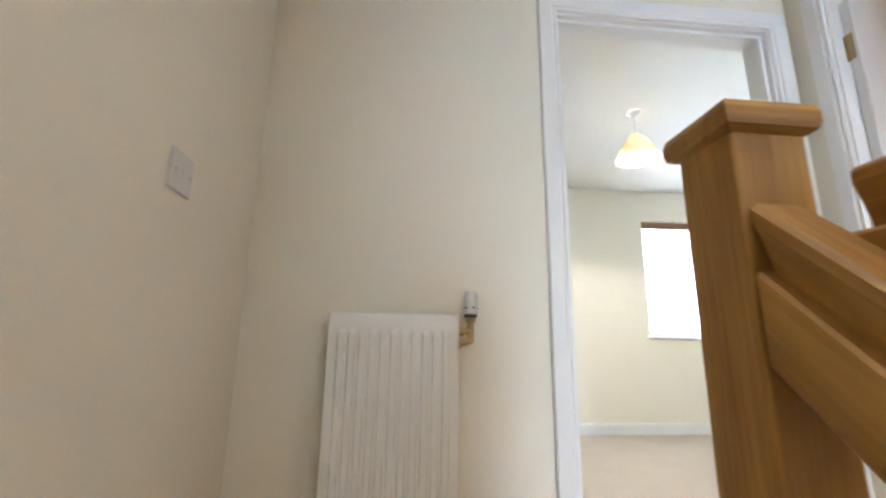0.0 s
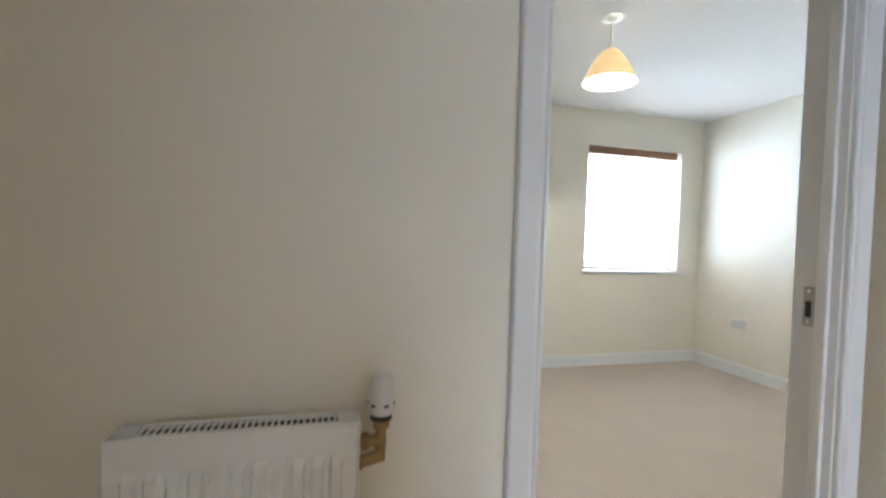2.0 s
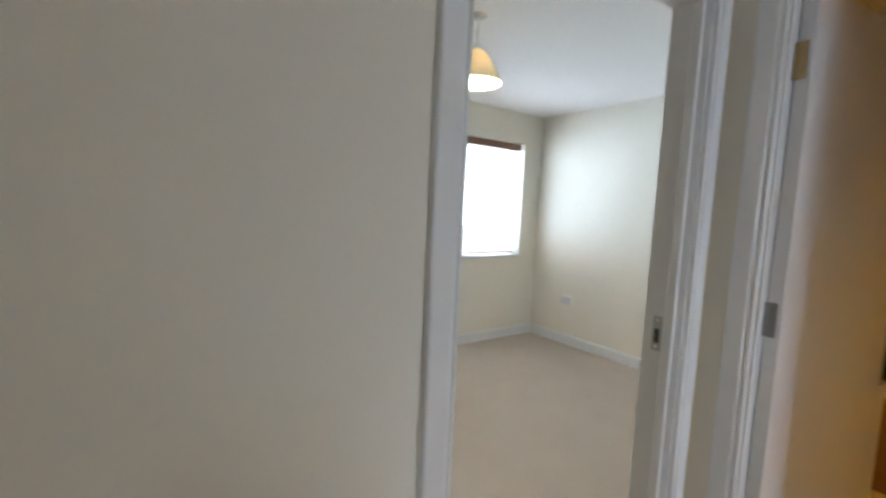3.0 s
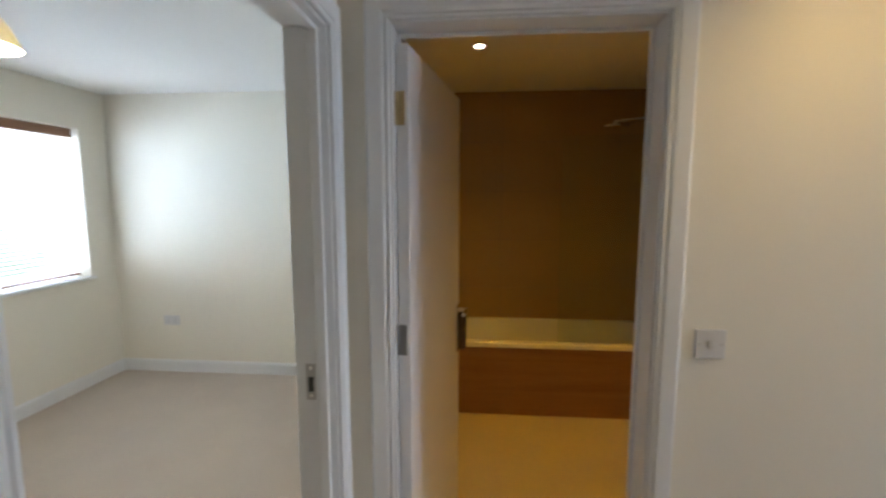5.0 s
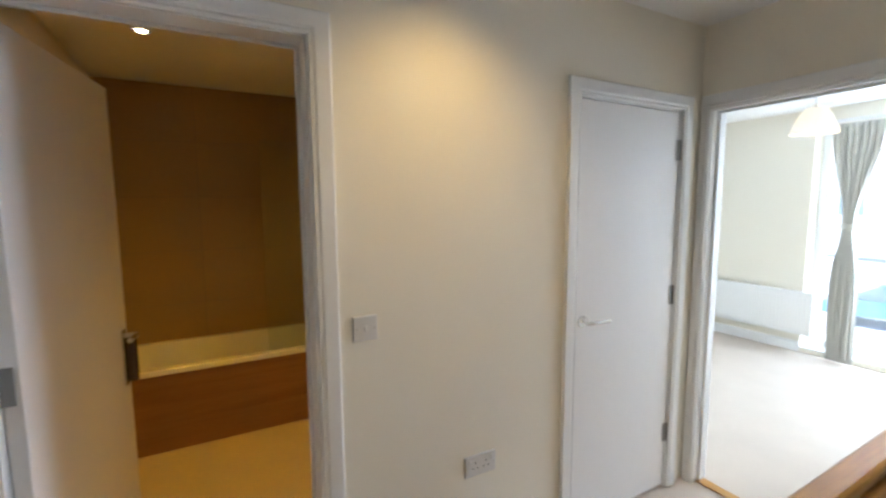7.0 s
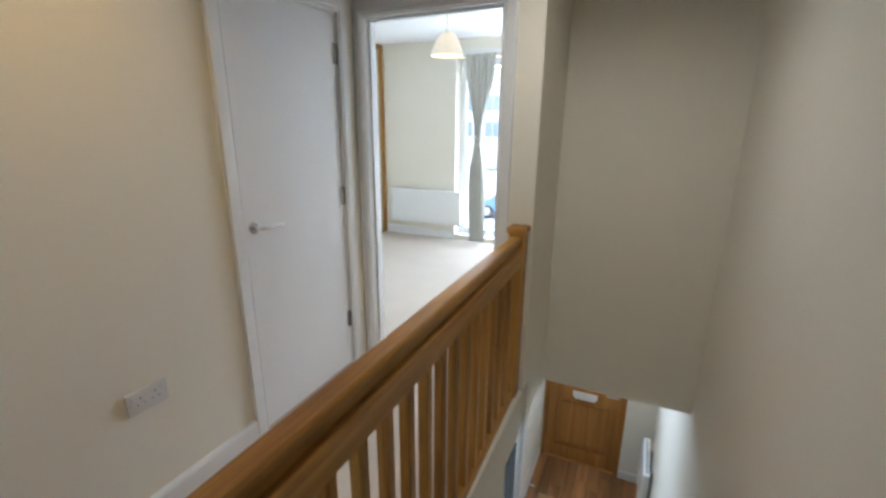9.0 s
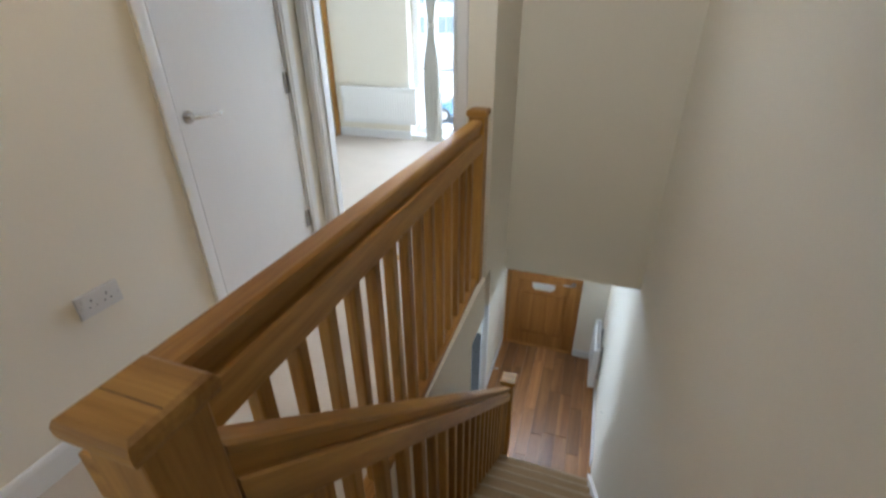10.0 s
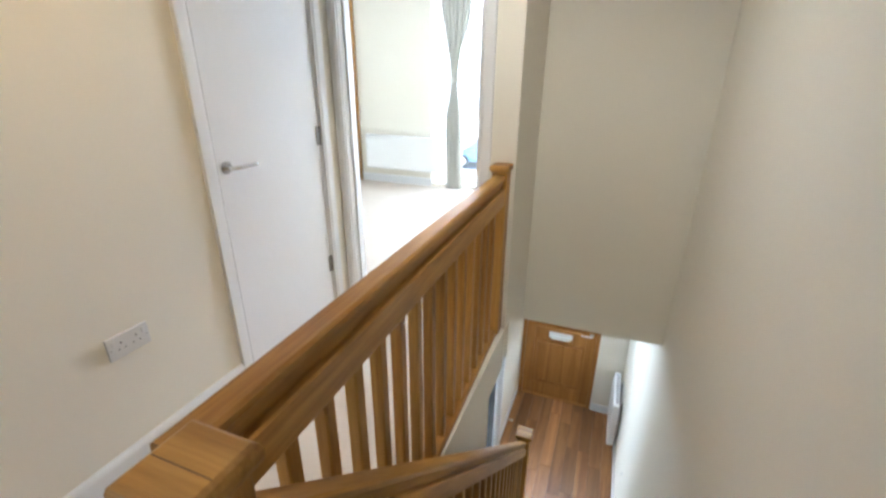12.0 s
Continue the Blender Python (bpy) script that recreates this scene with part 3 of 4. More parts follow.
# ---- landing ----
def radiator(name, m, width, height, label, valve=True, flutes=None, press=0.009):
    """A pressed-steel panel radiator; local x along the wall, -y into the room, wall at y = 0."""
    root = new(name)
    root.matrix_world = m
    tagged(root, label, "radiator")
    n = flutes or round(width / 0.0333)
    front, back = -0.100, -0.035
    bm = bmesh.new()
    # front panel with upright flutes
    edge, pitch = 0.018, (width - 0.036) / n
    xs = [(0.0, 0.0), (edge * 0.6, 0.0)]
    for i in range(n):
        x0 = edge + i * pitch
        xs += [(x0 + pitch * 0.10, 0.0), (x0 + pitch * 0.28, -press), (x0 + pitch * 0.72, -press), (x0 + pitch * 0.90, 0.0)]
    xs += [(width - edge * 0.6, 0.0), (width, 0.0)]
    rows = [(0.0, 0), (0.035, 0), (0.05, 1), (height - 0.062, 1), (height - 0.046, 0), (height - 0.004, 0), (height, -0.4)]
    grid = [[bm.verts.new((x, front + (d * k if k > 0 else 0.004 * (k < 0)), z)) for x, d in xs] for z, k in rows]
    for r, q in zip(grid, grid[1:]):
        for i in range(len(xs) - 1):
            bm.faces.new((r[i], r[i + 1], q[i + 1], q[i]))
    box(bm, (0, front + 0.001, 0), (width, front + 0.012, height - 0.002))
    part("front_panel", bm, ENAMEL, root)
    part("back_panel", block((0.01, back - 0.004, 0.0), (width - 0.01, back, height - 0.012), 0.001), ENAMEL, root)
    part("side_cover", block((-0.006, front + 0.006, 0.01), (0.0, back, height + 0.001), 0.002), ENAMEL, root)
    part("side_cover", block((width, front + 0.006, 0.01), (width + 0.006, back, height + 0.001), 0.002), ENAMEL, root)
    bm = bmesh.new()
    y0, y1 = front + 0.016, back - 0.004
    box(bm, (0, y0 - 0.006, height - 0.006), (width, y0 + 0.006, height))
    box(bm, (0, y1 - 0.006, height - 0.006), (width, y1 + 0.004, height))
    box(bm, (0, y0, height - 0.006), (0.03, y1, height))
    box(bm, (width - 0.03, y0, height - 0.006), (width, y1, height))
    m_bars = int((width - 0.06) / 0.0098)
    for i in range(m_bars):
        x = 0.03 + (i + 0.5) * (width - 0.06) / m_bars
        box(bm, (x - 0.0017, y0, height - 0.004), (x + 0.0017, y1, height - 0.001))
    part("top_grille", bm, ENAMEL, root)
    # solid near-black block: the shade inside the grille slots, as colour
    part("dark_core", block((0.02, y0 + 0.001, 0.03), (width - 0.02, y1 - 0.001, height - 0.009)), DARK, root)
    for x in (width * 0.2, width * 0.8):
        part("wall_bracket", block((x - 0.015, back, 0.05), (x + 0.015, -0.001, height - 0.05)), STEEL, root)
    if valve:
        v = part("valve", rod(bmesh.new(), (width, -0.066, height - 0.045), (width + 0.052, -0.066, height - 0.045), 0.010), BRASS, root, "brass radiator valve", True)
        bm = bmesh.new()
        rod(bm, (width + 0.043, -0.066, height - 0.080), (width + 0.043, -0.066, height - 0.012), 0.0095)
        rod(bm, (width + 0.043, -0.066, height - 0.020), (width + 0.043, -0.066, height - 0.002), 0.016, sides=6)
        rod(bm, (width + 0.010, -0.066, height - 0.045), (width + 0.022, -0.066, height - 0.045), 0.016, sides=6)
        rod(bm, (width + 0.043, -0.066, height - 0.072), (width + 0.002, -0.066, height - 0.082), 0.011)
        rod(bm, (width + 0.001, -0.066, height - 0.082), (width + 0.012, -0.066, height - 0.080), 0.015, sides=6)
        part("valve_body", bm, BRASS, v, smooth=True)
        head = lathe([(0.0, 0.0), (0.018, 0.0), (0.022, 0.004), (0.0225, 0.025), (0.020, 0.055), (0.018, 0.066), (0.012, 0.071), (0.0, 0.072)], 24)
        head = part("thermostat_head", head, PLASTIC, v, "white plastic thermostatic head", True)
        head.matrix_local = pose(width + 0.043, -0.066, height + 0.002)
        part("collar", rod(bmesh.new(), (width + 0.043, -0.066, height - 0.006), (width + 0.043, -0.066, height + 0.004), 0.019, sides=20), DARK, v)
        bm = bmesh.new()
        for i in range(6):
            a = math.pi * 2 * (i + 0.25) / 6
            box(bm, (-0.004, -0.0235, 0.018), (0.004, -0.0220, 0.022))
            bmesh.ops.rotate(bm, verts=bm.verts[-8:], cent=(0, 0, 0), matrix=Matrix.Rotation(a, 3, "Z"))
        slots = part("scale_marks", bm, DARK, v)
        slots.matrix_local = pose(width + 0.043, -0.066, height + 0.002)
    return root


radiator("radiator", pose(-1.694, 0, 0.142), 0.360, 0.716, "white fluted panel radiator on the landing wall", flutes=11)


def switch_plate(name, m, label):
    """A blank or fused plate; local plate face to -y."""
    root = new(name)
    root.matrix_world = m
    tagged(root, label, "switch")
    part("plate", block((-0.043, -0.009, -0.043), (0.043, 0, 0.043), 0.003, 2), PLASTIC, root)
    for x in (-0.031, 0.031):
        part("screw", rod(bmesh.new(), (x, -0.0098, 0), (x, -0.0088, 0), 0.0035, sides=10), STEEL, root)
    part("rocker", block((-0.006, -0.0120, -0.010), (0.006, -0.0085, 0.010), 0.0015), PLASTIC, root)
    return root


def double_socket(name, m, label):
    root = new(name)
    root.matrix_world = m
    tagged(root, label, "socket", "wall sockets")
    part("plate", block((-0.073, -0.010, -0.043), (0.073, 0, 0.043), 0.003, 2), PLASTIC, root)
    for s in (-1, 1):
        part("rocker", block((s * 0.052 - 0.006, -0.0135, 0.010), (s * 0.052 + 0.006, -0.0095, 0.030), 0.0015), PLASTIC, root)
        bm = bmesh.new()
        x = s * 0.026
        box(bm, (x - 0.002, -0.0104, 0.008), (x + 0.002, -0.0098, 0.017))
        for dx in (-0.011, 0.011):
            box(bm, (x + dx - 0.003, -0.0104, -0.012), (x + dx + 0.003, -0.0098, -0.008))
        part("pin_holes", bm, DARK, root)
    for x in (-0.063, 0.063):
        part("screw", rod(bmesh.new(), (x, -0.0108, -0.002), (x, -0.0098, -0.002), 0.003, sides=10), STEEL, root)
    return root


WESTWALL = Matrix(((0, -1, 0, 0), (1, 0, 0, 0), (0, 0, 1, 0), (0, 0, 0, 1)))   # local -y runs east, off the west wall
switch_plate("light_switch", Matrix.Translation((WEST, -0.46, 1.11)) @ WESTWALL, "white single light switch on the stair wall")
switch_plate("bathroom_switch", Matrix.Translation((0, -1.077, 1.13)) @ EAST, "white switch plate beside the bathroom door")
double_socket("double_socket", Matrix.Translation((0, -1.54, 0.503)) @ EAST, "white double socket low on the landing wall")
double_socket("double_socket", Matrix.Translation((ROOM_A_E, 2.31, 0.47)) @ EAST, "white double socket on the bedroom wall")


def downlight(x, y, z, label):
    root = thing("downlight", x, y, z, label, "ceiling light", group="recessed downlights")
    part("trim_ring", lathe([(0.025, 0.002), (0.026, -0.004), (0.040, -0.006), (0.044, -0.002), (0.044, 0.0)], 32), CHROME, root, smooth=True)
    part("lamp_face", rod(bmesh.new(), (0, 0, -0.003), (0, 0, 0.0), 0.025, sides=24), SPOT_FACE, root, "glowing warm lamp face")


downlight(1.29, -0.40, 2.40, "lit recessed downlight in the bathroom ceiling")


# ---- stairs ----
stairs = thing("staircase", 0, 0, 0, "straight staircase with brown carpet and white strings", "stairs")
X0, X1 = -1.925, -1.09
for k in range(1, 13):
    y, z = STEP_Y - GOING * k, -RISE * k
    bm = bmesh.new()
    prof = [(-0.010, -0.040), (-0.003, -0.036), (0, -0.026), (0, -0.016), (-0.005, -0.006), (-0.016, 0.0), (-GOING - 0.03, 0.0), (-GOING - 0.03, -0.040)]
    vs = [[bm.verts.new((x, y - u - 0.0, z + v)) for u, v in prof] for x in (X0, X1)]
    for i in range(len(prof)):
        bm.faces.new((vs[0][i], vs[0][(i + 1) % len(prof)], vs[1][(i + 1) % len(prof)], vs[1][i]))
    bm.faces.new(vs[0]), bm.faces.new(vs[1][::-1])
    t_ob = part("tread", bm, STAIR_CARPET, stairs)
    # pale strip paints the bright line along the tread's front edge
    part("nosing", block((X0 + 0.003, y - 0.004, z - 0.026), (X1 - 0.003, y + 0.022, z + 0.003), 0.008, 2), HIGHLIGHT_CARPET, t_ob, "nosing strip with its highlight as a paler colour")
for k in range(0, 13):
    y, z = STEP_Y - GOING * k + 0.028, -RISE * k
    part("riser", block((X0, y, z - RISE + 0.0005), (X1, y + 0.012, z - 0.038)), STAIR_CARPET, stairs)
part("landing_nosing", block((X0, STEP_Y - 0.0, -0.034), (X1, STEP_Y + 0.05, 0.003), 0.010, 3), CARPET, stairs)
slope = RISE / GOING
RUN = 12.4 * GOING
stringer = [(-0.016, -0.30), (0.016, -0.30), (0.016, 0.002), (-0.016, 0.002)]
part("wall_string", sweep(stringer, (WEST + 0.017, STEP_Y + 0.02, 0.0), (WEST + 0.017, STEP_Y - RUN - 0.1, -(RUN + 0.12) * slope + 0.02), (1, 0, 0)), WHITE, stairs)
part("outer_string", sweep(stringer, (-1.072, STEP_Y - 0.02, 0.0), (-1.072, STEP_Y - RUN - 0.05, -(RUN + 0.03) * slope), (1, 0, 0)), OAK_STAIR, stairs)


def newel(name, x, y, z0, z1, body, cap, label):
    root = thing(name, x, y, z0, label, "newel post")
    h = body / 2
    part("post", block((-h, -h, 0), (h, h, z1 - z0 - 0.034), 0.004, 2), OAK, root)
    c = cap / 2
    bm = bmesh.new()
    rings = [(h - 0.002, -0.036), (c - 0.008, -0.034), (c - 0.002, -0.030), (c, -0.022), (c, -0.012), (c - 0.003, -0.004), (c - 0.009, 0.0)]
    loops = [[bm.verts.new((sx * r, sy * r, z1 - z0 + dz)) for sx, sy in ((-1, -1), (1, -1), (1, 1), (-1, 1))] for r, dz in rings]
    for p, q in zip(loops, loops[1:]):
        for i in range(4):
            bm.faces.new((p[i], p[(i + 1) % 4], q[(i + 1) % 4], q[i]))
    bm.faces.new(loops[-1]), bm.faces.new(loops[0][::-1])
    c_ob = part("cap", bm, OAK_X, root)
    part("glue_joint", block((-c + 0.0092, 0.006, z1 - z0 - 0.002), (c - 0.0092, 0.0078, z1 - z0 + 0.0002)), JOINT, c_ob, "dark glue line across the cap")
    return root


NEWEL_X, NEWEL_Y, RAIL_X = -1.135, -0.952, -1.015
newel("newel_post", NEWEL_X, NEWEL_Y, -0.40, 1.012, 0.082, 0.104, "square oak newel post with a moulded cap at the stair head")
newel("newel_post", -0.985, LAND_S + 0.045, 0.0, 0.965, 0.078, 0.098, "oak half newel post against the landing wall")
newel("newel_post", -1.122, -3.665, LOW, -1.46, 0.098, 0.135, "square oak newel post at the stair foot")

GRIP = [(-0.016, -0.066), (0.016, -0.066), (0.018, -0.054), (0.024, -0.036), (0.031, -0.018), (0.030, -0.006), (0.023, 0.0), (-0.023, 0.0), (-0.030, -0.006), (-0.031, -0.018), (-0.024, -0.036), (-0.018, -0.054)]
UNDER = [(-0.032, -0.152), (0.032, -0.152), (0.034, -0.148), (0.034, -0.070), (0.030, -0.0655), (-0.030, -0.0655), (-0.034, -0.070), (-0.034, -0.148)]
BASE = [(-0.031, 0.0), (0.031, 0.0), (0.031, 0.022), (0.026, 0.030), (-0.026, 0.030), (-0.031, 0.022)]


def balustrade(name, label, a, b, base_a, base_b, first, pitch, count, oak, head=0.0):
    """A moulded rail over square balusters from a to b (rail tops), on a base rail."""
    root = tagged(new(name), label, "balustrade")
    for n, prof in (("handrail", GRIP), ("lower_rail", UNDER)):
        start = a if n == "lower_rail" else tuple(p + (q - p) * head for p, q in zip(a, b))
        part(n, sweep(prof, start, b, (1, 0, 0)), oak, root)
    part("base_rail", sweep(BASE, base_a, base_b, (1, 0, 0)), oak, root)
    mesh = {}
    dy = b[1] - a[1]
    drop = (b[2] - a[2]) / dy
    bm = bmesh.new()
    h = 0.0175
    zt, zb = -0.150, base_a[2] + 0.024 - a[2]
    rings = [(h, zb), (h, zt)]
    loops = []
    for r, z in rings:
        pts = []
        for sx, sy in ((-1, -1), (1, -1), (1, 1), (-1, 1)):
            c = 0.004
            for ox, oy in (((0, c), (c, 0)) if sx * sy > 0 else ((c, 0), (0, c))):
                px, py = sx * (r - ox), sy * (r - oy)
                pts.append(bm.verts.new((px, py, z + (py * drop if z in (zb, zt) else 0))))
        loops.append(pts)
    for p, q in zip(loops, loops[1:]):
        for i in range(8):
            bm.faces.new((p[i], p[(i + 1) % 8], q[(i + 1) % 8], q[i]))
    bmesh.ops.recalc_face_normals(bm, faces=bm.faces)
    first_one = part("baluster", bm, OAK, root)
    for i in range(count):
        y = first - pitch * i
        one = first_one if i == 0 else new("baluster", first_one.data)
        one.parent = root
        one.location = (a[0] + (y - a[1]) * (b[0] - a[0]) / dy, y, a[2] + (y - a[1]) * drop)
    return root


balustrade("landing_balustrade", "oak landing balustrade with moulded rail and square balusters", (RAIL_X - 0.012, NEWEL_Y + 0.012, 0.945), (RAIL_X + 0.03, LAND_S + 0.085, 0.918),
           (RAIL_X - 0.012, NEWEL_Y + 0.02, 0.001), (RAIL_X + 0.03, LAND_S + 0.085, 0.001), -1.076, 0.1155, 15, OAK_Y, head=0.03)
s_end = -3.62
s_top, s_bot = 0.90, -1.53
balustrade("stair_balustrade", "oak stair balustrade with moulded rail and square balusters", (-1.14, NEWEL_Y - 0.045, s_top), (-1.12, s_end, s_bot),
           (-1.09, NEWEL_Y - 0.045, 0.04), (-1.09, s_end, s_bot - 0.80), -1.14, 0.122, 21, OAK_STAIR)


# ---- bedroom ----
def pendant(name, x, y, z, drop, r0, r1, tall, cloth, label):
    root = thing(name, x, y, z, label, "pendant lamp")
    part("ceiling_rose", lathe([(0.0, -0.028), (0.012, -0.028), (0.03, -0.022), (0.046, -0.010), (0.050, 0.0)], 28), PLASTIC, root, smooth=True)
    part("cord", rod(bmesh.new(), (0, 0, -0.028), (0, 0, -drop + 0.02), 0.004, sides=8), PLASTIC, root)
    part("lamp_holder", rod(bmesh.new(), (0, 0, -drop + 0.03), (0, 0, -drop - 0.03), 0.018, 0.020, sides=16), PLASTIC, root, smooth=True)
    t = 0.0025
    part("shade", lathe([(r0, -drop), (r0 + (r1 - r0) * 0.36, -drop - tall * 0.26), (r0 + (r1 - r0) * 0.70, -drop - tall * 0.62), (r1, -drop - tall),
                         (r1 - t, -drop - tall), (r0 + (r1 - r0) * 0.70 - t, -drop - tall * 0.62), (r0 + (r1 - r0) * 0.36 - t, -drop - tall * 0.26), (r0 - t, -drop)], 48, True), cloth, root, smooth=True)
    bm = bmesh.new()
    for i in range(3):
        a = i * 2 * math.pi / 3
        rod(bm, (0, 0, -drop - 0.004), (math.cos(a) * (r0 - 0.002), math.sin(a) * (r0 - 0.002), -drop - 0.004), 0.002, sides=6)
    part("spider", bm, STEEL, root)
    part("bulb", lathe([(0.0, -0.115), (0.018, -0.110), (0.028, -0.092), (0.028, -0.075), (0.016, -0.045), (0.013, -0.03)], 20), BULB, root, smooth=True).matrix_local = pose(0, 0, -drop)
    return root


pendant("pendant_lamp", 0.105, 1.31, TOP, 0.185, 0.042, 0.145, 0.172, SHADE, "lit pendant lamp with a pleated cream cone shade")
pendant("back_pendant_lamp", 0.03, -4.2, TOP, 0.275, 0.06, 0.132, 0.16, WHITE_SHADE, "pendant lamp with a flared white shade")

win = tagged(new("window_1"), "white framed bedroom window with a slatted blind", "window", kind="structure")
WY = ROOM_A_N + 0.19
WX0, WX1, WZ0, WZ1 = 0.965, 2.022, 0.905, 2.10
bm = bmesh.new()
box(bm, (WX0, WY, WZ0), (WX0 + 0.06, WY + 0.07, WZ1), 0.004)
box(bm, (WX1 - 0.06, WY, WZ0), (WX1, WY + 0.07, WZ1), 0.004)
box(bm, (WX0 + 0.06, WY, WZ0), (WX1 - 0.06, WY + 0.07, WZ0 + 0.06), 0.004)
box(bm, (WX0 + 0.06, WY, WZ1 - 0.06), (WX1 - 0.06, WY + 0.07, WZ1), 0.004)
part("window_frame", bm, WHITE, win)
pane = part("pane", block((WX0 + 0.06, WY + 0.03, WZ0 + 0.06), (WX1 - 0.06, WY + 0.036, WZ1 - 0.06)), GLASS, win)
pane.visible_shadow = False
part("window_sill", block((WX0 - 0.03, ROOM_A_N - 0.03, WZ0 - 0.022), (WX1 + 0.03, WY, WZ0 + 0.002), 0.006, 2), WHITE, win)
blind = thing("venetian_blind", (WX0 + WX1) / 2, ROOM_A_N + 0.10, WZ1, "lowered slatted blind with a brown wooden head rail", "blind")
half = (WX1 - WX0) / 2 - 0.01
part("head_rail", block((-half, -0.055, -0.075), (half, -0.035, -0.002), 0.004), BLIND, blind)
for i in range(34):
    z = -0.10 - i * 0.0315
    s = part("slat", block((-half, -0.024, -0.0012), (half, 0.024, 0.0012)), SLAT, blind) if i == 0 else new("slat", s.data)
    s.parent = blind
    s.matrix_local = pose(0, 0, z, -16)
part("bottom_rail", block((-half, -0.024, -0.012), (half, 0.024, 0.006), 0.003), BLIND, blind).matrix_local = pose(0, 0, -1.17)
for x in (-half * 0.6, half * 0.6):
    part("ladder_cord", rod(bmesh.new(), (x, 0.0, -1.17), (x, 0.0, -0.05), 0.0012, sides=6), PLASTIC, blind)


# ---- bathroom ----
tub = thing("bathtub", 2.033, -0.89, 0, "white bathtub with a brown wooden side panel", "bathtub")
bm = bmesh.new()
L, W, H = 0.875, 0.335, 0.54
ring = [(W, L, H - 0.035, 0.02), (W, L, H - 0.006, 0.02), (W - 0.006, L - 0.006, H, 0.02), (W - 0.055, L - 0.06, H, 0.12), (W - 0.065, L - 0.07, H - 0.012, 0.12),
        (W - 0.10, L - 0.13, H - 0.30, 0.14), (W - 0.15, L - 0.22, H - 0.36, 0.12)]
loops = []
for hw, hl, z, r in ring:
    pts = []
    for q in range(4):
        cx, cy = ((1, 1), (-1, 1), (-1, -1), (1, -1))[q]
        for i in range(6):
            a = math.pi / 2 * (q + i / 5)
            pts.append(bm.verts.new((cx * (hw - r) + r * math.cos(a), cy * (hl - r) + r * math.sin(a), z)))
    loops.append(pts)
for p, q in zip(loops, loops[1:]):
    for i in range(24):
        bm.faces.new((p[i], p[(i + 1) % 24], q[(i + 1) % 24], q[i]))
bm.faces.new(loops[-1])
part("basin", bm, ACRYLIC, tub, "glossy white acrylic basin", True)
part("side_panel", block((-W + 0.008, -L + 0.01, 0.008), (-W + 0.024, L - 0.01, H - 0.034), 0.002), PANEL, tub, "brown wood-effect side panel")

wall_tiles = tagged(part("wall_tiling_bathroom", block((2.362, -1.775, 0.006), (2.37, -0.002, 2.398)), BATH_JOINT), "brown tiled bathroom wall", "tiled wall", kind="structure")
side_tiles = tagged(part("wall_tiling_shower", block((0.9, -1.78, 0.006), (2.36, -1.772, 2.398)), BATH_JOINT), "brown tiled shower wall", "tiled wall", kind="structure")
first = None
for r in range(6):
    for c in range(3):
        y0, z0 = -1.77 + c * 0.59, 0.01 + r * 0.398
        if first is None:
            first = part("tile", block((-0.004, 0.0015, 0.0015), (0.0, 0.5885, 0.3965), 0.001), BATH_WALL, wall_tiles)
            t = first
        else:
            t = new("tile", first.data)
        t.parent = wall_tiles
        t.location = (2.362, y0, z0)
first = None
for r in range(6):
    for c in range(2):
        if first is None:
            first = part("tile", block((0.0015, 0.0, 0.0015), (0.7235, 0.004, 0.3965), 0.001), BATH_WALL, side_tiles)
            t = first
        else:
            t = new("tile", first.data)
        t.parent = side_tiles
        t.location = (0.905 + c * 0.725, -1.772, 0.01 + r * 0.398)

shower = thing("shower", 2.0, -1.768, 0, "chrome shower column with a flat round head", "shower")
bm = bmesh.new()
rod(bm, (0, 0.05, 1.05), (0, 0.05, 1.95), 0.011)
pts = [(0.05, 1.95), (0.07, 2.03), (0.12, 2.09), (0.20, 2.11), (0.40, 2.09)]
for (a, b), (c, d) in zip(pts, pts[1:]):
    rod(bm, (0, a, b), (0, c, d), 0.011)
    bmesh.ops.create_uvsphere(bm, u_segments=12, v_segments=8, radius=0.011, matrix=Matrix.Translation((0, c, d)))
part("riser_pipe", bm, CHROME, shower, smooth=True)
part("shower_head", lathe([(0.0, 0.03), (0.02, 0.028), (0.03, 0.012), (0.10, 0.004), (0.10, -0.006), (0.0, -0.006)], 32), CHROME, shower, smooth=True).matrix_local = pose(0, 0.40, 2.055)
bm = bmesh.new()
rod(bm, (-0.13, 0.05, 1.05), (0.13, 0.05, 1.05), 0.022)
rod(bm, (-0.08, 0.0, 1.05), (-0.08, 0.05, 1.05), 0.016)
rod(bm, (0.08, 0.0, 1.05), (0.08, 0.05, 1.05), 0.016)
part("mixer_valve", bm, CHROME, shower, smooth=True)
for z in (1.3, 1.85):
    part("pipe_bracket", rod(bmesh.new(), (0, 0.0, z), (0, 0.05, z), 0.010), CHROME, shower, smooth=True)
hs = rod(bmesh.new(), (0.0, 0.10, 1.42), (0.0, 0.085, 1.62), 0.012, 0.010)
rod(hs, (0.0, 0.075, 1.63), (0.0, 0.125, 1.66), 0.035, 0.030)
part("hand_shower", hs, CHROME, shower, smooth=True)
screen = thing("shower_screen", 1.735, -1.36, 0.54, "clear glass shower screen standing on the bath", "shower screen")
part("glass_pane", block((-0.003, -0.41, 0.004), (0.003, 0.40, 1.42), 0.001), SCREEN_GLASS, screen)
part("wall_channel", block((-0.012, -0.412, 0.0), (0.012, -0.3885, 1.42), 0.002), CHROME, screen)
part("seal", block((-0.006, -0.384, -0.002), (0.006, 0.40, 0.004)), PLASTIC, screen)


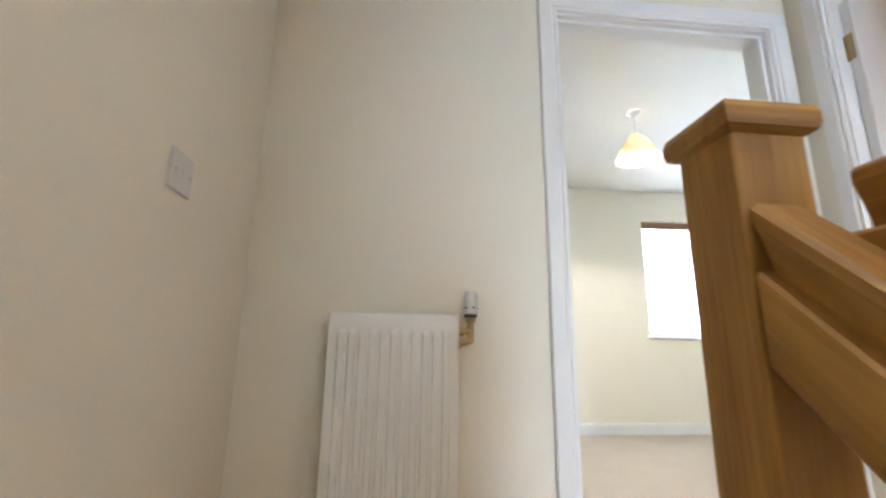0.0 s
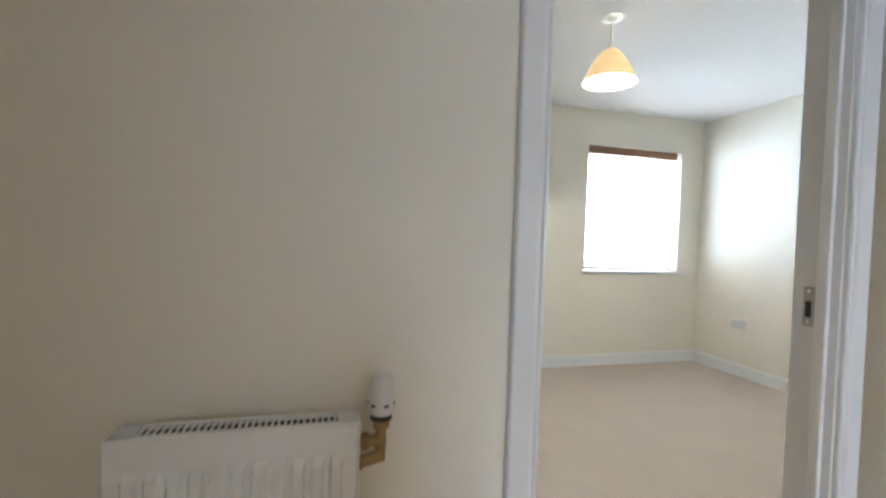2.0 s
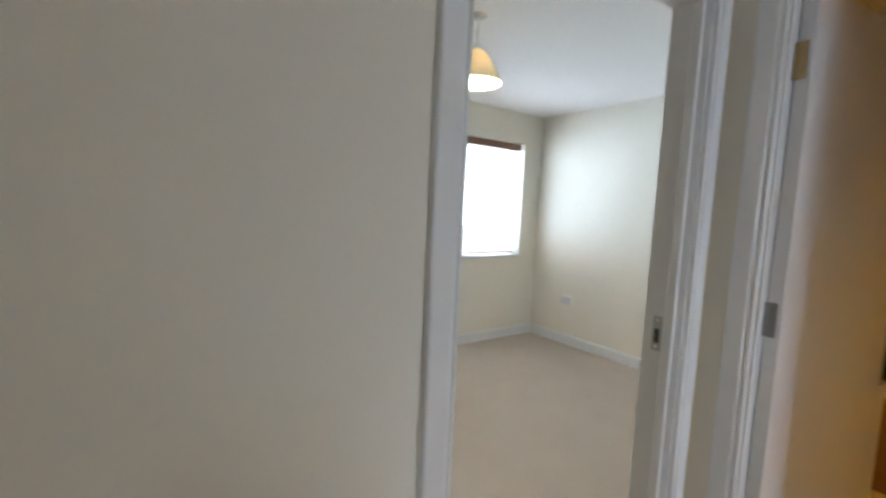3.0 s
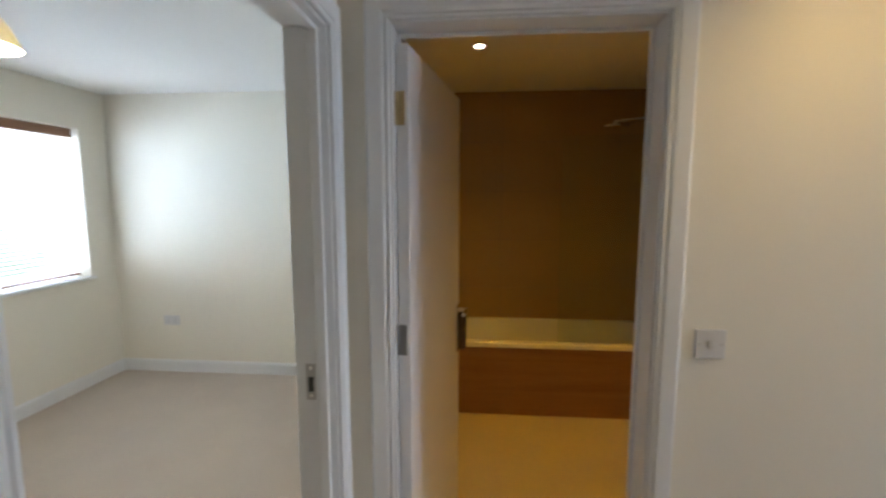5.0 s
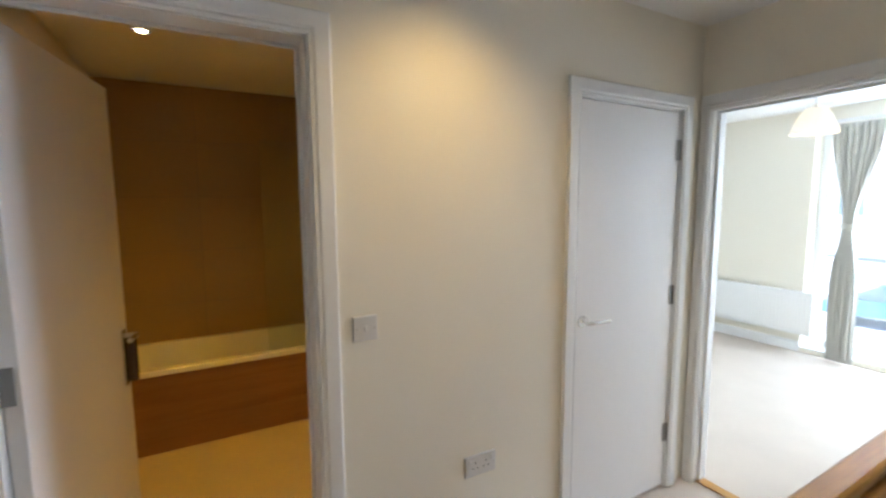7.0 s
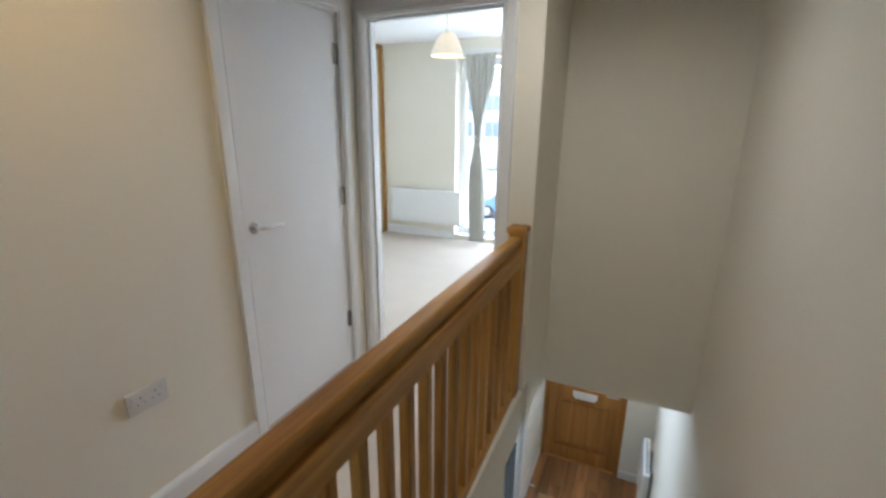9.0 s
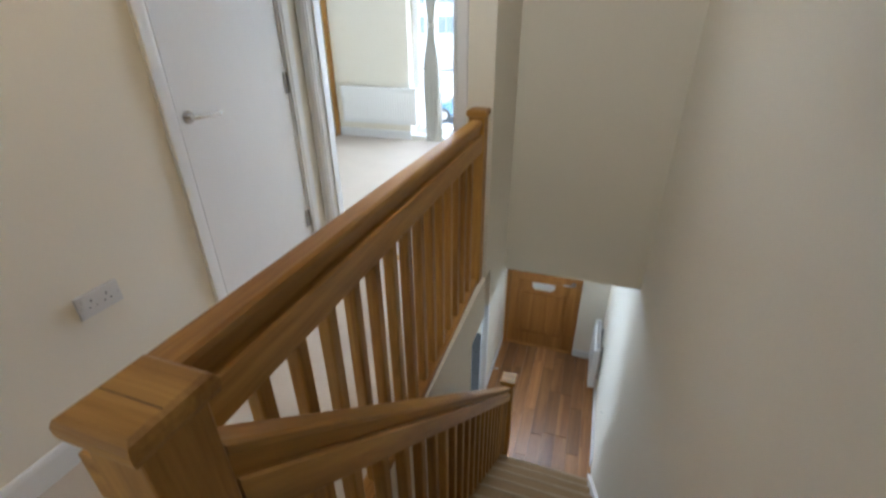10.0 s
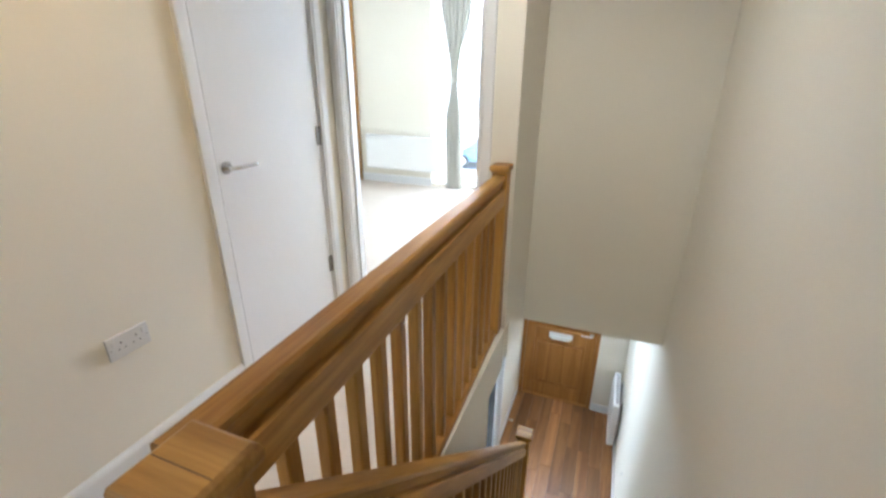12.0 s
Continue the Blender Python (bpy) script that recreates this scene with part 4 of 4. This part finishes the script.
# ---- back bedroom ----
radiator("back_radiator", Matrix.Translation((1.575, ROOM_B_S, 0.20)) @ SOUTH, 1.01, 0.43, "long white panel radiator on the bedroom wall", valve=False, press=0.003)
pw = tagged(new("window_2"), "white framed full-height patio window", "window", kind="structure")
PY = ROOM_B_S - 0.16
bm = bmesh.new()
for x in (-1.5, -0.44, 0.61):
    box(bm, (x, PY - 0.07, 0.05), (x + 0.07, PY, 2.22), 0.004)
for x0, x1 in ((-1.43, -0.44), (-0.37, 0.61)):
    box(bm, (x0, PY - 0.07, 0.05), (x1, PY, 0.13), 0.004)
    box(bm, (x0, PY - 0.07, 2.14), (x1, PY, 2.22), 0.004)
part("window_frame", bm, WHITE, pw)
for x0, x1 in ((-1.43, -0.44), (-0.37, 0.61)):
    p = part("pane", block((x0, PY - 0.04, 0.13), (x1, PY - 0.034, 2.14)), GLASS, pw)
    p.visible_shadow = False
part("window_sill", block((-1.5, PY, 0.046), (0.68, ROOM_B_S + 0.01, 0.056), 0.003), WHITE, pw)


def curtain(x, label):
    root = thing("curtain", x, ROOM_B_S + 0.09, 0, label, "curtain")
    bm = bmesh.new()
    n, rows = 90, 40
    grid = []
    for j in range(rows + 1):
        v = j / rows
        z = 0.02 + v * 2.22
        pinch = math.exp(-((z - 1.30) / (0.50 if z > 1.30 else 0.30)) ** 2)
        half_w = 0.19 * (1 - 0.66 * pinch) * (0.56 + 0.44 * min(1, max(0, (z - 1.1) / 0.9)))
        cx = 0.012 * math.sin(z * 1.3)
        row = []
        for i in range(n + 1):
            u = i / n * 2 - 1
            fold = math.cos(u * math.pi * 7.5 + 0.5 * math.sin(z * 1.7)) * (0.020 - 0.008 * pinch) + 0.008 * math.sin(u * 11 + z * 3)
            row.append(bm.verts.new((cx + u * half_w, fold, z)))
        grid.append(row)
    for p, q in zip(grid, grid[1:]):
        for i in range(n):
            bm.faces.new((p[i], p[i + 1], q[i + 1], q[i]))
    c = part("drape", bm, CURTAIN, root, smooth=True)
    mod = c.modifiers.new("cloth", "SOLIDIFY")
    mod.thickness = 0.003
    band = lathe([(0.054, -0.025), (0.058, 0.0), (0.054, 0.025), (0.049, 0.025), (0.049, -0.025)], 24, True)
    bmesh.ops.scale(band, verts=band.verts, vec=(1, 0.62, 1))
    part("tie_band", band, CURTAIN, root, smooth=True).matrix_local = pose(0.012 * math.sin(1.30 * 1.3), 0, 1.30)
    return root


curtain(0.335, "grey curtain tied back at its middle")
pole = thing("curtain_pole", 0, ROOM_B_S + 0.09, 2.27, "slim white curtain track above the patio window", "curtain pole")
part("track", block((-1.5, -0.012, -0.015), (0.85, 0.012, 0.012), 0.003), WHITE, pole)
for x in (-1.4, 0.8):
    part("bracket", block((x - 0.01, -0.089, -0.012), (x + 0.01, -0.012, 0.012)), WHITE, pole)

robe = thing("wardrobe", 1.71, -4.60, 0, "built-in wardrobe with mirrored sliding doors in oak frames", "wardrobe")
part("body", block((0.05, -1.28, 0.02), (0.66, 1.56, TOP - 0.02)), SATIN, robe)
part("end_post", block((-0.005, -1.297, 0.0), (0.045, -1.24, TOP - 0.002), 0.003), OAK, robe, "honey oak upright")
part("head_track", block((-0.005, -1.24, TOP - 0.06), (0.045, 1.56, TOP - 0.002), 0.003), OAK_Y, robe)
part("floor_track", block((-0.005, -1.24, 0.0), (0.045, 1.56, 0.03), 0.003), OAK_Y, robe)
for i in range(3):
    y0 = -1.235 + i * 0.93
    d = part("sliding_door", block((0.012, y0, 0.03), (0.016, y0 + 0.92, TOP - 0.06)), MIRROR, robe, "mirrored door panel")
    bm = bmesh.new()
    box(bm, (0.004, y0, 0.032), (0.012, y0 + 0.025, TOP - 0.062))
    box(bm, (0.004, y0 + 0.895, 0.032), (0.012, y0 + 0.92, TOP - 0.062))
    part("door_frame", bm, OAK, d)


# ---- hall below ----
fd = thing("front_door", -1.194, HALL_S - 0.05, LOW, "golden oak panelled front door, shut", "door")
hw = 0.42
bm = bmesh.new()
box(bm, (-hw, -0.044, 0.01), (hw, 0.0, 2.02), 0.002)
part("leaf", bm, DOOR_OAK, fd)
bm = bmesh.new()
for x0, x1, z0, z1 in ((-hw, -hw + 0.11, 0.01, 2.02), (hw - 0.11, hw, 0.01, 2.02), (-hw + 0.11, hw - 0.11, 0.01, 0.20), (-hw + 0.11, hw - 0.11, 0.86, 1.04), (-hw + 0.11, hw - 0.11, 1.90, 2.02)):
    box(bm, (x0, 0.0, z0), (x1, 0.014, z1), 0.004)
part("rail_and_stile", bm, DOOR_OAK, fd)
for z0, z1 in ((0.24, 0.82), (1.08, 1.86)):
    part("panel", block((-hw + 0.15, 0.0, z0), (hw - 0.15, 0.010, z1), 0.008), DOOR_OAK, fd)
lp = part("letter_plate", block((-0.14, 0.014, 0.92), (0.14, 0.022, 1.0), 0.003), PAPER, fd, "white letter plate")
part("flap", block((-0.115, 0.022, 0.90), (0.115, 0.030, 0.955), 0.002), PAPER, lp)
lever_handle(fd, -0.36, 0.014, 1.05, 1, 1, STEEL)
ff = tagged(new("door_frame_front"), "oak frame round the front door", "door frame", kind="structure")
bm = bmesh.new()
box(bm, (-1.656, HALL_S - 0.11, LOW), (-1.614, HALL_S + 0.004, -0.525), 0.003)
box(bm, (-0.774, HALL_S - 0.11, LOW), (-0.732, HALL_S + 0.004, -0.525), 0.003)
box(bm, (-1.614, HALL_S - 0.11, -0.575), (-0.774, HALL_S + 0.004, -0.525), 0.003)
box(bm, (-1.614, HALL_S - 0.11, LOW - 0.01), (-0.774, HALL_S - 0.005, LOW + 0.006), 0.002)
part("frame", bm, DOOR_OAK, ff)
radiator("hall_radiator", Matrix.Translation((WEST, -5.45, LOW + 0.14)) @ WESTWALL, 0.60, 0.55, "white panel radiator on the hall wall", valve=False)
kd = doorway("doorway_kitchen", Matrix.Translation((HALL_E, -3.77, LOW)) @ EAST, 0.70, 2.0, 0.05, (0.02, 0.035), "white moulded frame of the kitchen doorway")

stop = thing("door_stop", HALL_E - 0.015, -4.90, LOW + 0.06, "small white door stop on the hall skirting", "door stop")
part("stem", rod(bmesh.new(), (0, 0, 0), (-0.055, 0, 0), 0.009, sides=14), PLASTIC, stop, smooth=True)
part("buffer", rod(bmesh.new(), (-0.055, 0, 0), (-0.07, 0, 0), 0.014, 0.012, sides=14), PLASTIC, stop, smooth=True)
nail = thing("picture_hook", WEST, -3.95, -1.90, "small dark metal hook fixed in the stair wall", "hook")
part("pin", rod(bmesh.new(), (0, 0, 0), (0.014, 0, 0.004), 0.004, sides=8), STEEL, nail)
part("head", rod(bmesh.new(), (0.014, 0, 0.004), (0.017, 0, 0.005), 0.008, sides=10), STEEL, nail)

# ---- outside ----
setting("ground", [((-400, -400, LOW - 0.6), (400, 400, LOW - 0.3))], LAWN, "grass lawn round the house", "ground")
setting("pavement_patio", [((-120, -89, LOW - 0.3), (120, -6.4, LOW - 0.24))], PAVING, "grey paved yard outside", "pavement")
house = thing("neighbour_house", 9.0, 34.0, LOW - 0.3, "buff brick neighbouring house with a pitched roof", "house")
part("wall", block((-4, 0, 0), (4, 6, 5.0)), BRICK, house)
part("roof", sweep([(-4.4, 4.9), (4.4, 4.9), (0, 7.6)], (0, -0.3, 0), (0, 6.3, 0), (1, 0, 0)), ROOF, house)
for x in (-2.2, 1.0):
    w = part("window", block((x, -0.03, 3.0), (x + 1.2, 0.05, 4.1)), WHITE, house)
    for i in (0, 1):
        part("pane", block((x + 0.06 + i * 0.56, -0.04, 3.06), (x + 0.58 + i * 0.56, -0.031, 4.04)), DARK, w)

block_far = thing("apartment_building", 12.0, -44.0, LOW - 0.24, "pale rendered building across the yard", "building")
part("wall", block((-7, -8, 0), (7, 0, 8.0)), BRICK, block_far)
part("roof", sweep([(-8.4, 7.95), (0.4, 7.95), (-4, 10.2)], (-7.3, 0, 0), (7.3, 0, 0), (0, 1, 0)), ROOF, block_far)
for z in (3.1, 5.6):
    for x in (-5.6, -2.7, 0.2, 3.1):
        w = part("window", block((x, -0.05, z), (x + 1.7, 0.06, z + 1.6)), WHITE, block_far)
        for i in (0, 1):
            part("pane", block((x + 0.08 + i * 0.79, 0.061, z + 0.08), (x + 0.83 + i * 0.79, 0.068, z + 1.52)), SMOKED, w)
car = thing("parked_car", 4.2, -21.5, LOW - 0.24, "pale blue hatchback parked in the yard", "car", 12)
hull = [(-1.95, 0.30), (1.9, 0.30), (2.0, 0.45), (1.98, 0.66), (1.2, 0.86), (-1.85, 0.92), (-2.0, 0.70)]
bm = sweep(hull, (0, -0.84, 0), (0, 0.84, 0), (1, 0, 0))
bmesh.ops.bevel(bm, geom=bm.edges[:], offset=0.05, segments=2, affect="EDGES")
part("body", bm, BLUE_PAINT, car, smooth=True)
bm = sweep([(-1.75, 0.88), (1.15, 0.86), (0.45, 1.36), (-0.2, 1.44), (-1.25, 1.40)], (0, -0.74, 0), (0, 0.74, 0), (1, 0, 0))
bmesh.ops.bevel(bm, geom=bm.edges[:], offset=0.05, segments=2, affect="EDGES")
part("cabin", bm, SMOKED, car, "dark glazed cabin", True)
part("roof_panel", block((-1.2, -0.68, 1.40), (0.35, 0.68, 1.455), 0.02, 2), BLUE_PAINT, car)
for x in (-1.25, 1.25):
    for y in (-0.78, 0.78):
        wheel = part("wheel", rod(bmesh.new(), (x, y - 0.10, 0.31), (x, y + 0.10, 0.31), 0.31, sides=28), RUBBER, car, smooth=True)
        part("rim", rod(bmesh.new(), (x, y - 0.105, 0.31), (x, y + 0.105, 0.31), 0.20, sides=20), STEEL, wheel)
for y in (-0.62, 0.62):
    part("headlight", block((1.86, y - 0.16, 0.56), (1.99, y + 0.16, 0.70), 0.03, 2), PLASTIC, car)
# added glowing planes that whiten the view beyond both windows
setting("backdrop_north", [((-150, 90, LOW - 0.3), (150, 90.5, 45))], BACKDROP_GLOW, "glowing white backdrop plane", "backdrop")
setting("backdrop_south", [((-150, -90.5, LOW - 0.3), (150, -90, 45))], BACKDROP_GLOW, "glowing white backdrop plane", "backdrop")

# ---- pieces of floors, last ----
rnd = random.Random(4)
plank_floor = bpy.data.objects["floor_hall"]
meshes = {}
PW = 0.127
row = 0
x = WEST + 0.001
while x < HALL_E - 0.02:
    w = min(PW, HALL_E - x) - 0.0016
    y = -3.6 + rnd.random() * 0.5
    while y > HALL_S - 0.05:
        ln = min(rnd.choice((0.62, 0.84, 1.05)), y - (HALL_S - 0.05))
        if ln > 0.03:
            key = (round(w, 3), round(ln, 3))
            if key not in meshes:
                bm = block((0, -ln + 0.0008, -0.012), (w, -0.0008, 0.0), 0.0008)
                o = part("plank", bm, LAMINATE, plank_floor)
                meshes[key] = o.data
            else:
                o = new("plank", meshes[key])
                o.parent = plank_floor
            o.location = (x, y, LOW)
        y -= ln
    x += PW
tile_floor = bpy.data.objects["floor_kitchen"]
first = None
for i in range(5):
    for j in range(8):
        if first is None:
            first = part("tile", block((0.002, 0.002, -0.012), (0.398, 0.398, 0.0), 0.001), TILE, tile_floor)
            t = first
        else:
            t = new("tile", first.data)
        t.parent = tile_floor
        t.location = (HALL_E + 0.0 + 0.4 * i, -5.58 + 0.4 * j, LOW)
